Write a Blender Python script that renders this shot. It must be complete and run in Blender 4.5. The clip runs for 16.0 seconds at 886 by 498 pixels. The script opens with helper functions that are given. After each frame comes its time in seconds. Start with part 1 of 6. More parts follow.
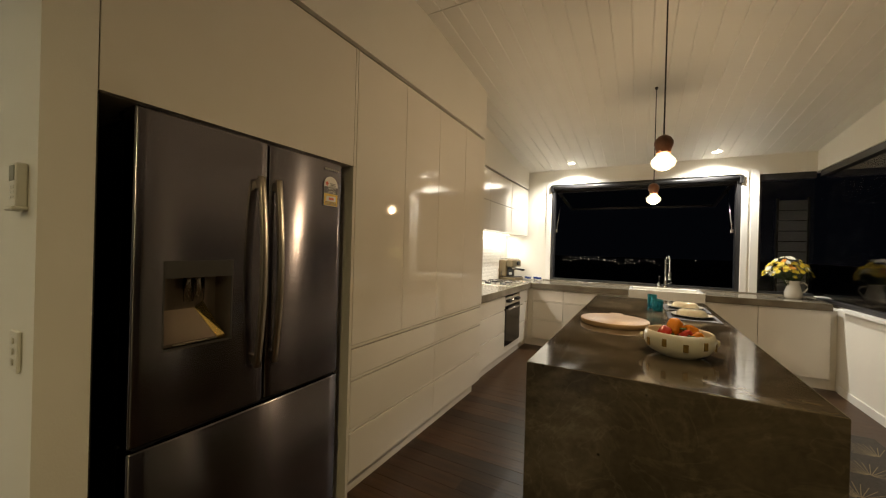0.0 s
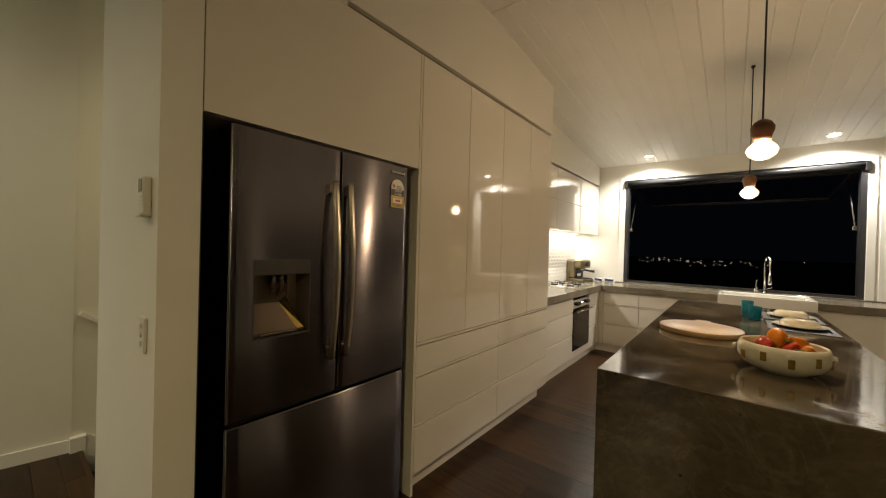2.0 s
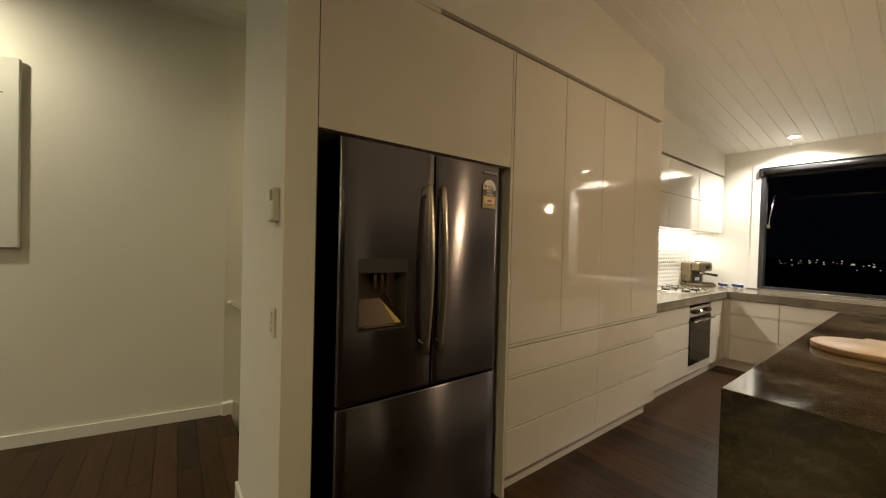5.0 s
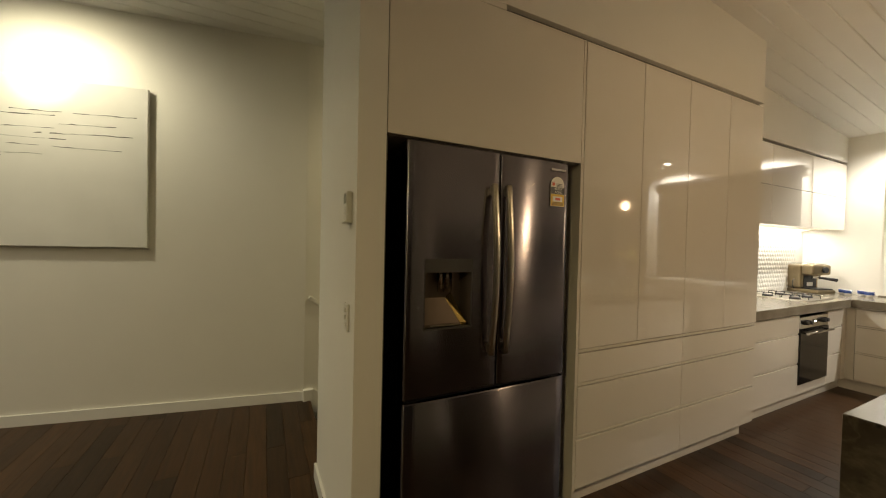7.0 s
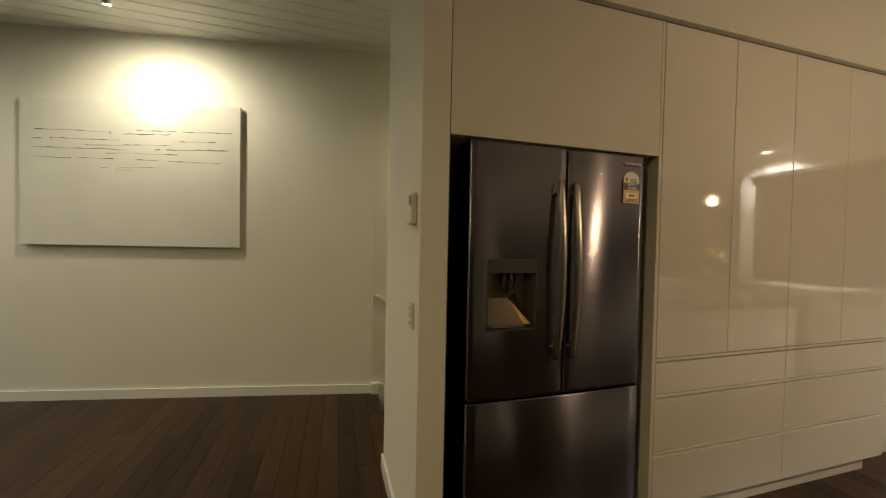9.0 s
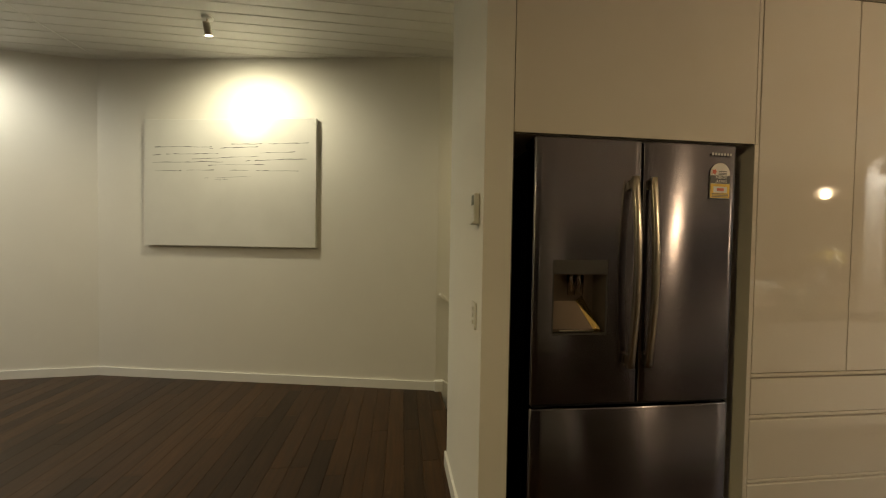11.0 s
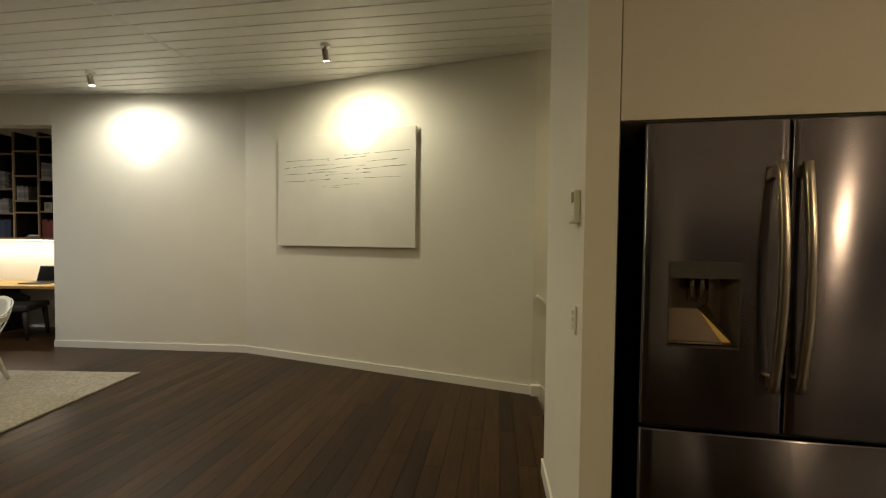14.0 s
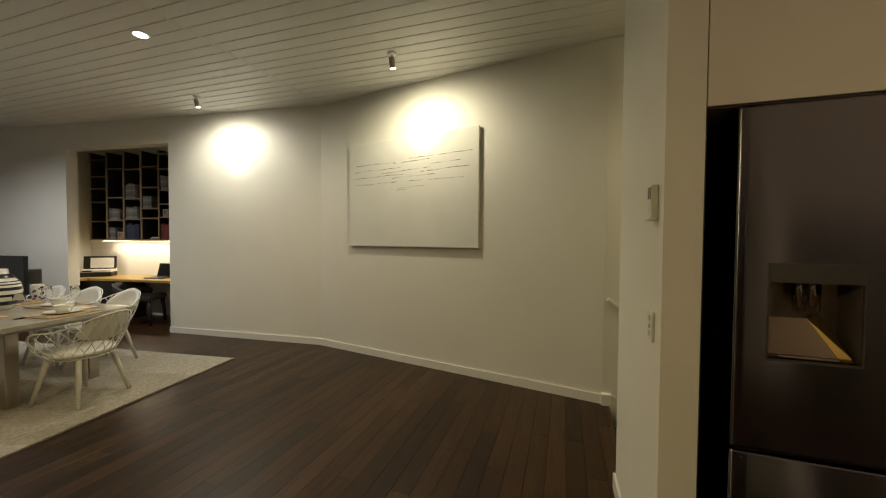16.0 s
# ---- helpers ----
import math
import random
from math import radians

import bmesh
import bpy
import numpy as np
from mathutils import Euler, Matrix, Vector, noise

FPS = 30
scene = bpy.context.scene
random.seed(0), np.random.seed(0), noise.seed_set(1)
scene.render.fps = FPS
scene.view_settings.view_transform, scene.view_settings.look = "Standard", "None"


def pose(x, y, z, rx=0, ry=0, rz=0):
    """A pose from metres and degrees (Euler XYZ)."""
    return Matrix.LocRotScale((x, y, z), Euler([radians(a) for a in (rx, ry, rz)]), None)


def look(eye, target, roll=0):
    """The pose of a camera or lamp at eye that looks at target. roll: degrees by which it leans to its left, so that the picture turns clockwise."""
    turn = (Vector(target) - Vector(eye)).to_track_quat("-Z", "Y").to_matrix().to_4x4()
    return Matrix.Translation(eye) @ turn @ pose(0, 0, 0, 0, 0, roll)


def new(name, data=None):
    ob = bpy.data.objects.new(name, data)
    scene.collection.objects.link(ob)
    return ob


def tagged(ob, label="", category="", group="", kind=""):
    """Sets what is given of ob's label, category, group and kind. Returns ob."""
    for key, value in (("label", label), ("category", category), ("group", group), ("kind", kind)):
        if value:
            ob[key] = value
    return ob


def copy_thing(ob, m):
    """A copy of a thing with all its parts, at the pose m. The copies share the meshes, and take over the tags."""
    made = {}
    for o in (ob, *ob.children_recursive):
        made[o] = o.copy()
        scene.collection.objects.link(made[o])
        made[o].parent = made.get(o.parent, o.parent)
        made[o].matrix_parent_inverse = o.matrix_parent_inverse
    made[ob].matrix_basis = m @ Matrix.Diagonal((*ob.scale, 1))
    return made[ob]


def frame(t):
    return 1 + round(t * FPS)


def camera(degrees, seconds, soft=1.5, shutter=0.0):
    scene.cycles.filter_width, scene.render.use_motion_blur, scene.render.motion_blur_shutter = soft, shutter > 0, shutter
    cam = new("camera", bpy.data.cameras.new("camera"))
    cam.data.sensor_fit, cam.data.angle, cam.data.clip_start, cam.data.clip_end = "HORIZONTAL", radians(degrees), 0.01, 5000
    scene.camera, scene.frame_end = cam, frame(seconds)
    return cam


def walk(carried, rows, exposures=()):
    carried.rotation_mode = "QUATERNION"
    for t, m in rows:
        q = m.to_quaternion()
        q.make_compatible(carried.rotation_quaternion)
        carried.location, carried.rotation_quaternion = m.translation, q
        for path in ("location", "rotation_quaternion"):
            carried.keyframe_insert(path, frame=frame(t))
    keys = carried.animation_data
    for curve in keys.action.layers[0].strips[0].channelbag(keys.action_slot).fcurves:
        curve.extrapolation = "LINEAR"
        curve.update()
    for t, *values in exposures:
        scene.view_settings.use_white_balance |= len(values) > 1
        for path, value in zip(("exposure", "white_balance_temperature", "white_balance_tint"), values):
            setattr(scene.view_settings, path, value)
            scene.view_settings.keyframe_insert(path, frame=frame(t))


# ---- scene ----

# ---------------------------------------------------------------- camera
EYE_Z = 1.46
cam = camera(101.76, 16.0, soft=1.15)
walk(cam, [
    (0.0, pose(0, 0, EYE_Z, 89.85, -1.58, 28.71)),
    (0.5, pose(0, 0, EYE_Z, 89.78, -1.58, 31.32)),
    (1.0, pose(0, 0, EYE_Z, 89.72, -1.57, 33.76)),
    (1.5, pose(0, 0, EYE_Z, 89.66, -1.57, 36.17)),
    (2.0, pose(0, 0, EYE_Z, 89.59, -1.56, 38.79)),
    (2.5, pose(0, 0, EYE_Z, 89.53, -1.54, 41.00)),
    (3.0, pose(0, 0, EYE_Z, 89.47, -1.53, 43.73)),
    (3.5, pose(0, 0, EYE_Z, 89.41, -1.51, 46.05)),
    (4.0, pose(0, 0, EYE_Z, 89.35, -1.49, 48.52)),
    (6.5, pose(0, 0, EYE_Z, 89.06, -1.35, 60.85)),
    (7.0, pose(0, 0, EYE_Z, 89.00, -1.31, 63.62)),
    (7.5, pose(0, 0, EYE_Z, 88.95, -1.28, 65.94)),
    (8.0, pose(0, 0, EYE_Z, 88.90, -1.24, 68.52)),
    (8.5, pose(0, 0, EYE_Z, 88.85, -1.19, 71.04)),
    (9.0, pose(0, 0, EYE_Z, 88.80, -1.15, 73.58)),
    (11.5, pose(0, 0, EYE_Z, 88.60, -0.90, 86.09)),
    (12.0, pose(0, 0, EYE_Z, 88.56, -0.84, 88.66)),
    (12.5, pose(0, 0, EYE_Z, 88.53, -0.78, 91.07)),
    (13.0, pose(0, 0, EYE_Z, 88.50, -0.73, 93.55)),
    (13.5, pose(0, 0, EYE_Z, 88.48, -0.67, 96.02)),
    (14.0, pose(0, 0, EYE_Z, 88.45, -0.61, 98.60)),
    (14.5, pose(0, 0, EYE_Z, 88.43, -0.55, 100.96)),
    (15.0, pose(0, 0, EYE_Z, 88.41, -0.48, 103.55)),
    (15.5, pose(0, 0, EYE_Z, 88.40, -0.42, 105.98)),
    (16.0, pose(0, 0, EYE_Z, 88.38, -0.36, 108.61)),
], exposures=[(0.0, -0.10, 6850, 10), (16.0, -0.10, 6850, 10)])

# ---------------------------------------------------------------- world
world = bpy.data.worlds.new("night")
scene.world = world
world.use_nodes = True
world.node_tree.nodes["Background"].inputs[0].default_value = (0.004, 0.005, 0.008, 1)
world.node_tree.nodes["Background"].inputs[1].default_value = 0.25

WARM = (1.0, 0.80, 0.55)
SOFT = (1.0, 0.88, 0.68)
COOL = (1.0, 0.88, 0.64)
YELLOW = (1.0, 0.86, 0.52)
LIVING = (1.0, 0.80, 0.40)
WHITE = (1.0, 0.97, 0.90)
BLUISH = (0.90, 0.94, 1.0)
AMBER = (1.0, 0.70, 0.40)
SPOTTONES = [(1.0, 0.93, 0.68), (1.0, 0.97, 0.83)]

CAB_X = -1.42          # fronts of the tall cabinets
WIN_Y = 6.22           # inner face of the window wall
RIGHT_X = 1.93         # inner face of the low wall under the side window


def ceil_z(x, y):
    edge = 3.175 - 0.008 * (x + 1.42)
    if y < 2.26:
        return edge - 0.010 * (y - 2.26)
    return edge + (2.815 - edge) * (y - 2.26) / 3.94


def lamp(name, kind, m, energy, color, **settings):
    data = bpy.data.lights.new(name, kind)
    data.energy, data.color = energy, color
    if kind == "SPOT":
        data.spot_size = radians(settings["cone"])
        data.spot_blend = settings["blend"]
        data.shadow_soft_size = settings["size"]
    if kind == "POINT":
        data.shadow_soft_size = settings["size"]
    if kind == "AREA":
        data.shape = "RECTANGLE"
        data.size, data.size_y = settings["size"], settings["size_y"]
    ob = new(name, data)
    ob.matrix_world = m
    return ob


# recessed downlights: x, y, watts, colour, cone
DOWNLIGHTS = [
    (-0.975, 5.90, 160, WHITE, 150),
    (0.86, 5.92, 160, WHITE, 150),
    (-2.20, -3.56, 46, COOL, 150),
    # unseen lamps added to brighten the living wall, the island front and the stairs
    (-1.56, -7.32, 170, BLUISH, 160),
    (0.95, -1.90, 150, LIVING, 172),
    (-2.85, 1.55, 38, YELLOW, 150),
]
for dx, dy, watts, tone, cone in DOWNLIGHTS:
    lamp("downlight_lamp", "SPOT", look((dx, dy, ceil_z(dx, dy) - 0.035), (dx, dy, 0)), watts, tone, cone=cone, blend=0.7, size=0.04)

# ceiling spots: foot on the ceiling, the point of the wall they face, watts
SPOTS = [
    ((-3.146, -1.585), (-3.806, -1.487, 2.66), 42),
    ((-3.39, -4.46), (-3.99, -4.47, 2.66), 42),
]
PENDANTS = [(0.099, 2.34), (0.095, 3.90)]

# ---------------------------------------------------------------- materials


def material(name, color, rough=0.5, metal=0.0, vary=0.06, scale=8.0, bump=0.0, bump_scale=60.0, coat=0.0,
             stretch=(1, 1, 1), rough_vary=0.0, second=None, second_at=0.55, per_object=0.0, spec=0.5):
    mat = bpy.data.materials.new(name)
    mat.use_nodes = True
    tree = mat.node_tree
    nodes, links = tree.nodes, tree.links
    bsdf = nodes["Principled BSDF"]
    bsdf.inputs["Roughness"].default_value = rough
    bsdf.inputs["Metallic"].default_value = metal
    bsdf.inputs["Coat Weight"].default_value = coat
    bsdf.inputs["Coat Roughness"].default_value = 0.04
    bsdf.inputs["Specular IOR Level"].default_value = spec
    geo = nodes.new("ShaderNodeTexCoord")
    mapping = nodes.new("ShaderNodeMapping")
    mapping.inputs["Scale"].default_value = stretch
    links.new(geo.outputs["Object"], mapping.inputs["Vector"])
    big = nodes.new("ShaderNodeTexNoise")
    big.inputs["Scale"].default_value = scale
    big.inputs["Detail"].default_value = 6
    links.new(mapping.outputs[0], big.inputs["Vector"])
    ramp = nodes.new("ShaderNodeValToRGB")
    other = second or [c * (1 - vary) for c in color]
    ramp.color_ramp.elements[0].position = second_at - 0.2
    ramp.color_ramp.elements[1].position = second_at + 0.2
    ramp.color_ramp.elements[0].color = (*other, 1)
    ramp.color_ramp.elements[1].color = (*color, 1)
    links.new(big.outputs["Fac"], ramp.inputs["Fac"])
    out = ramp.outputs["Color"]
    if per_object:
        info = nodes.new("ShaderNodeObjectInfo")
        span = nodes.new("ShaderNodeMapRange")
        span.inputs["To Min"].default_value = 1 - per_object
        span.inputs["To Max"].default_value = 1 + per_object
        links.new(info.outputs["Random"], span.inputs["Value"])
        mix = nodes.new("ShaderNodeMix")
        mix.data_type, mix.blend_type = "RGBA", "MULTIPLY"
        mix.inputs["Factor"].default_value = 1
        links.new(out, mix.inputs[6])
        links.new(span.outputs[0], mix.inputs[7])
        out = mix.outputs[2]
    links.new(out, bsdf.inputs["Base Color"])
    if rough_vary:
        span = nodes.new("ShaderNodeMapRange")
        span.inputs["To Min"].default_value = max(0.02, rough - rough_vary)
        span.inputs["To Max"].default_value = rough + rough_vary
        fine = nodes.new("ShaderNodeTexNoise")
        fine.inputs["Scale"].default_value = scale * 2.3
        fine.inputs["Detail"].default_value = 5
        links.new(mapping.outputs[0], fine.inputs["Vector"])
        links.new(fine.outputs["Fac"], span.inputs["Value"])
        links.new(span.outputs[0], bsdf.inputs["Roughness"])
    if bump:
        grain = nodes.new("ShaderNodeTexNoise")
        grain.inputs["Scale"].default_value = bump_scale
        grain.inputs["Detail"].default_value = 4
        links.new(mapping.outputs[0], grain.inputs["Vector"])
        relief = nodes.new("ShaderNodeBump")
        relief.inputs["Strength"].default_value = bump
        relief.inputs["Distance"].default_value = 0.01
        links.new(grain.outputs["Fac"], relief.inputs["Height"])
        links.new(relief.outputs["Normal"], bsdf.inputs["Normal"])
    return mat


def glowing(name, color, strength):
    mat = bpy.data.materials.new(name)
    mat.use_nodes = True
    bsdf = mat.node_tree.nodes["Principled BSDF"]
    bsdf.inputs["Base Color"].default_value = (*color, 1)
    bsdf.inputs["Emission Color"].default_value = (*color, 1)
    bsdf.inputs["Emission Strength"].default_value = strength
    return mat


def glassy(name, color=(1, 1, 1), rough=0.0, ior=1.45):
    mat = bpy.data.materials.new(name)
    mat.use_nodes = True
    bsdf = mat.node_tree.nodes["Principled BSDF"]
    bsdf.inputs["Base Color"].default_value = (*color, 1)
    bsdf.inputs["Roughness"].default_value = rough
    bsdf.inputs["Transmission Weight"].default_value = 1
    bsdf.inputs["IOR"].default_value = ior
    return mat


def brushed(name, color, rough):
    mat = material(name, color, rough, 1.0, vary=0.05, scale=3.0)
    nodes, links = mat.node_tree.nodes, mat.node_tree.links
    bsdf = nodes["Principled BSDF"]
    bsdf.inputs["Anisotropic"].default_value = 1.0
    upright = nodes.new("ShaderNodeCombineXYZ")
    upright.inputs["Z"].default_value = 1.0
    links.new(upright.outputs[0], bsdf.inputs["Tangent"])
    return mat


def concrete(name):
    """Dark sealed concrete: cloudy ground, pale drifts, small pits, worn sheen."""
    mat = material(name, (0.115, 0.090, 0.056), 0.12, scale=2.6, second=(0.052, 0.041, 0.026), second_at=0.5)
    nodes, links = mat.node_tree.nodes, mat.node_tree.links
    bsdf = nodes["Principled BSDF"]
    coord = nodes.new("ShaderNodeTexCoord")
    base = bsdf.inputs["Base Color"].links[0].from_socket
    warp = nodes.new("ShaderNodeTexNoise")
    warp.inputs["Scale"].default_value = 2.4
    warp.inputs["Detail"].default_value = 9
    warp.inputs["Roughness"].default_value = 0.68
    warp.inputs["Distortion"].default_value = 0.8
    links.new(coord.outputs["Object"], warp.inputs["Vector"])
    drift = nodes.new("ShaderNodeMapRange")
    drift.inputs["From Min"].default_value, drift.inputs["From Max"].default_value = 0.50, 0.66
    drift.inputs["To Max"].default_value = 0.8
    links.new(warp.outputs["Fac"], drift.inputs["Value"])
    pale = nodes.new("ShaderNodeMix")
    pale.data_type = "RGBA"
    pale.inputs[7].default_value = (0.185, 0.150, 0.098, 1)
    strand = nodes.new("ShaderNodeTexNoise")
    strand.inputs["Scale"].default_value = 3.4
    strand.inputs["Detail"].default_value = 7
    strand.inputs["Distortion"].default_value = 1.6
    links.new(coord.outputs["Object"], strand.inputs["Vector"])
    apart = nodes.new("ShaderNodeMath")
    apart.operation = "SUBTRACT"
    apart.inputs[1].default_value = 0.5
    links.new(strand.outputs["Fac"], apart.inputs[0])
    width = nodes.new("ShaderNodeMath")
    width.operation = "ABSOLUTE"
    links.new(apart.outputs[0], width.inputs[0])
    vein = nodes.new("ShaderNodeMapRange")
    vein.inputs["From Min"].default_value, vein.inputs["From Max"].default_value = 0.0, 0.022
    vein.inputs["To Min"].default_value, vein.inputs["To Max"].default_value = 0.55, 0.0
    links.new(width.outputs[0], vein.inputs["Value"])
    patchy = nodes.new("ShaderNodeMath")
    patchy.operation = "MULTIPLY_ADD"
    links.new(vein.outputs[0], patchy.inputs[0])
    links.new(warp.outputs["Fac"], patchy.inputs[1])
    links.new(drift.outputs[0], patchy.inputs[2])
    patchy.use_clamp = True
    links.new(patchy.outputs[0], pale.inputs["Factor"])
    links.new(base, pale.inputs[6])
    fine = nodes.new("ShaderNodeTexNoise")
    fine.inputs["Scale"].default_value = 38
    fine.inputs["Detail"].default_value = 6
    links.new(coord.outputs["Object"], fine.inputs["Vector"])
    speck = nodes.new("ShaderNodeMapRange")
    speck.inputs["From Min"].default_value, speck.inputs["From Max"].default_value = 0.35, 0.65
    speck.inputs["To Min"].default_value, speck.inputs["To Max"].default_value = 0.90, 1.08
    links.new(fine.outputs["Fac"], speck.inputs["Value"])
    grain = nodes.new("ShaderNodeMix")
    grain.data_type, grain.blend_type = "RGBA", "MULTIPLY"
    grain.inputs["Factor"].default_value = 1
    links.new(pale.outputs[2], grain.inputs[6])
    links.new(speck.outputs[0], grain.inputs[7])
    pits = nodes.new("ShaderNodeTexVoronoi")
    pits.inputs["Scale"].default_value = 8
    links.new(coord.outputs["Object"], pits.inputs["Vector"])
    hole = nodes.new("ShaderNodeMapRange")
    hole.inputs["From Min"].default_value, hole.inputs["From Max"].default_value = 0.03, 0.07
    links.new(pits.outputs["Distance"], hole.inputs["Value"])
    dark = nodes.new("ShaderNodeMix")
    dark.data_type = "RGBA"
    dark.inputs[6].default_value = (0.022, 0.018, 0.012, 1)
    links.new(hole.outputs[0], dark.inputs["Factor"])
    links.new(grain.outputs[2], dark.inputs[7])
    links.new(dark.outputs[2], bsdf.inputs["Base Color"])
    worn = nodes.new("ShaderNodeMapRange")
    worn.inputs["From Min"].default_value, worn.inputs["From Max"].default_value = 0.42, 0.66
    worn.inputs["To Min"].default_value, worn.inputs["To Max"].default_value = 0.05, 0.20
    links.new(warp.outputs["Fac"], worn.inputs["Value"])
    links.new(worn.outputs[0], bsdf.inputs["Roughness"])
    relief = nodes.new("ShaderNodeBump")
    relief.inputs["Strength"].default_value = 0.05
    relief.inputs["Distance"].default_value = 0.004
    links.new(fine.outputs["Fac"], relief.inputs["Height"])
    sunk = nodes.new("ShaderNodeBump")
    sunk.inputs["Strength"].default_value = 0.4
    sunk.inputs["Distance"].default_value = 0.003
    links.new(hole.outputs[0], sunk.inputs["Height"])
    links.new(relief.outputs["Normal"], sunk.inputs["Normal"])
    links.new(sunk.outputs["Normal"], bsdf.inputs["Normal"])
    return mat


M_WALL = material("wall_paint", (0.80, 0.78, 0.71), 0.55, vary=0.03, scale=2.5, bump=0.05, bump_scale=180)
M_TRIM = material("trim_paint", (0.82, 0.81, 0.77), 0.3, vary=0.03, scale=5)
M_CEIL = material("ceiling_paint", (0.76, 0.75, 0.71), 0.45, vary=0.03, scale=3)
M_CAB = material("gloss_lacquer", (0.77, 0.725, 0.64), 0.03, vary=0.02, scale=1.5, coat=0.5, spec=0.8)
M_CABSATIN = material("cabinet_shell", (0.70, 0.67, 0.60), 0.35, vary=0.03, scale=4)
M_GAP = material("shadow_gap", (0.10, 0.09, 0.075), 0.7, vary=0.1)
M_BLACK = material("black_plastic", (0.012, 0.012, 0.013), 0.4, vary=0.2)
M_STEEL = brushed("brushed_steel", (0.232, 0.220, 0.248), 0.22)
M_CHROME = material("chrome", (0.75, 0.74, 0.72), 0.12, 1.0, vary=0.04)
M_HANDLE = material("polished_steel", (0.50, 0.45, 0.37), 0.28, 1.0, vary=0.04)
M_CHAMPAGNE = material("champagne_steel", (0.30, 0.24, 0.15), 0.36, 0.9, vary=0.08)
M_PANEL = material("dispenser_grey", (0.085, 0.08, 0.075), 0.3, 0.3, vary=0.1)
M_BRONZE = material("satin_bronze", (0.15, 0.118, 0.088), 0.34, 0.8, vary=0.1)
# gold colour stands for the warm reflection along the dispenser ramp
M_GOLDGLINT = material("gold_reflection", (0.42, 0.30, 0.10), 0.25, 1.0, vary=0.1)
M_CHUTE = glassy("clear_plastic", (0.95, 0.93, 0.88), 0.03, 1.2)
M_GREY = material("grey_plastic", (0.045, 0.045, 0.045), 0.35, vary=0.1)
M_CONC = concrete("polished_concrete")
M_CONCL = material("concrete_benchtop", (0.215, 0.185, 0.135), 0.2, scale=5, second=(0.135, 0.115, 0.083), second_at=0.48,
                   rough_vary=0.08, bump=0.05, bump_scale=30)
M_FLOOR = material("dark_timber", (0.050, 0.024, 0.0095), 0.34, scale=4, second=(0.023, 0.0115, 0.005), second_at=0.5,
                   stretch=(0.6, 9, 9), rough_vary=0.1, bump=0.06, bump_scale=22, per_object=0.5, spec=0.26)
M_SUB = material("subfloor", (0.008, 0.006, 0.005), 0.9, vary=0.2)
M_FRAME = material("window_frame_charcoal", (0.028, 0.028, 0.03), 0.35, vary=0.15, scale=12)
M_PANE = glassy("window_glass", ior=1.24)
M_OAK = material("oak", (0.42, 0.24, 0.10), 0.4, scale=5, second=(0.30, 0.16, 0.06), stretch=(1, 8, 8), bump=0.05)
M_HONEY = material("honey_oak", (0.50, 0.33, 0.09), 0.4, scale=5, second=(0.38, 0.23, 0.055), stretch=(8, 1, 8), bump=0.05)
M_OAKD = material("shelf_oak", (0.34, 0.25, 0.155), 0.45, scale=5, second=(0.26, 0.18, 0.105), stretch=(8, 1, 8))
M_WALNUT = material("turned_timber", (0.20, 0.085, 0.042), 0.4, scale=9, second=(0.12, 0.05, 0.026), stretch=(4, 4, 1))
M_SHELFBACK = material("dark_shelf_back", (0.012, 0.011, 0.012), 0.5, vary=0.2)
M_WHITE = material("white_ceramic", (0.80, 0.79, 0.74), 0.12, vary=0.03, scale=10, coat=0.3)
M_CREAM = material("cream_glaze", (0.74, 0.70, 0.56), 0.14, scale=9, second=(0.66, 0.60, 0.44), coat=0.4)
M_GOLD = material("gold_lustre", (0.50, 0.33, 0.09), 0.25, 0.7, vary=0.3, scale=40)
M_ORANGE = material("orange_capsicum", (0.72, 0.23, 0.012), 0.22, vary=0.25, scale=14, coat=0.3)
M_RED = material("red_capsicum", (0.50, 0.035, 0.012), 0.2, vary=0.3, scale=14, coat=0.3)
M_GREEN = material("green_stalk", (0.10, 0.16, 0.03), 0.5, vary=0.3, scale=30)
M_TEAL = glassy("teal_glass", (0.04, 0.42, 0.55), 0.04, 1.25)
M_TEAL.node_tree.nodes["Principled BSDF"].inputs["Transmission Weight"].default_value = 0.7
M_CLEAR = glassy("clear_glass", ior=1.09)
M_GLOBE = glassy("globe_glass", (1.0, 0.95, 0.88), 0.02, 1.03)
M_GLOBE.node_tree.nodes["Principled BSDF"].inputs["Emission Color"].default_value = (1.0, 0.80, 0.52, 1)
M_GLOBE.node_tree.nodes["Principled BSDF"].inputs["Emission Strength"].default_value = 1.1
M_BOARD = material("limed_timber", (0.62, 0.52, 0.42), 0.45, scale=6, second=(0.52, 0.38, 0.27), stretch=(2, 14, 2), bump=0.04)
M_BOARDEDGE = material("pale_timber_edge", (0.60, 0.40, 0.20), 0.45, vary=0.2, scale=8)
M_SLATE = material("dark_placemat", (0.035, 0.033, 0.032), 0.55, vary=0.3, scale=40, bump=0.1)
M_BLUE = material("blue_glaze", (0.05, 0.09, 0.30), 0.2, vary=0.3, scale=20)
M_NAVY = material("navy_stripe", (0.013, 0.014, 0.028), 0.25, vary=0.2)
M_ARTWORK = material("canvas", (0.78, 0.77, 0.72), 0.8, scale=3, second=(0.73, 0.72, 0.67), bump=0.12, bump_scale=260)
M_INK = material("ink", (0.03, 0.03, 0.032), 0.7, vary=0.3, scale=60)
M_RUG = material("pale_woven_wool", (0.50, 0.46, 0.39), 0.95, scale=45, second=(0.31, 0.285, 0.235), bump=1.0, bump_scale=70)
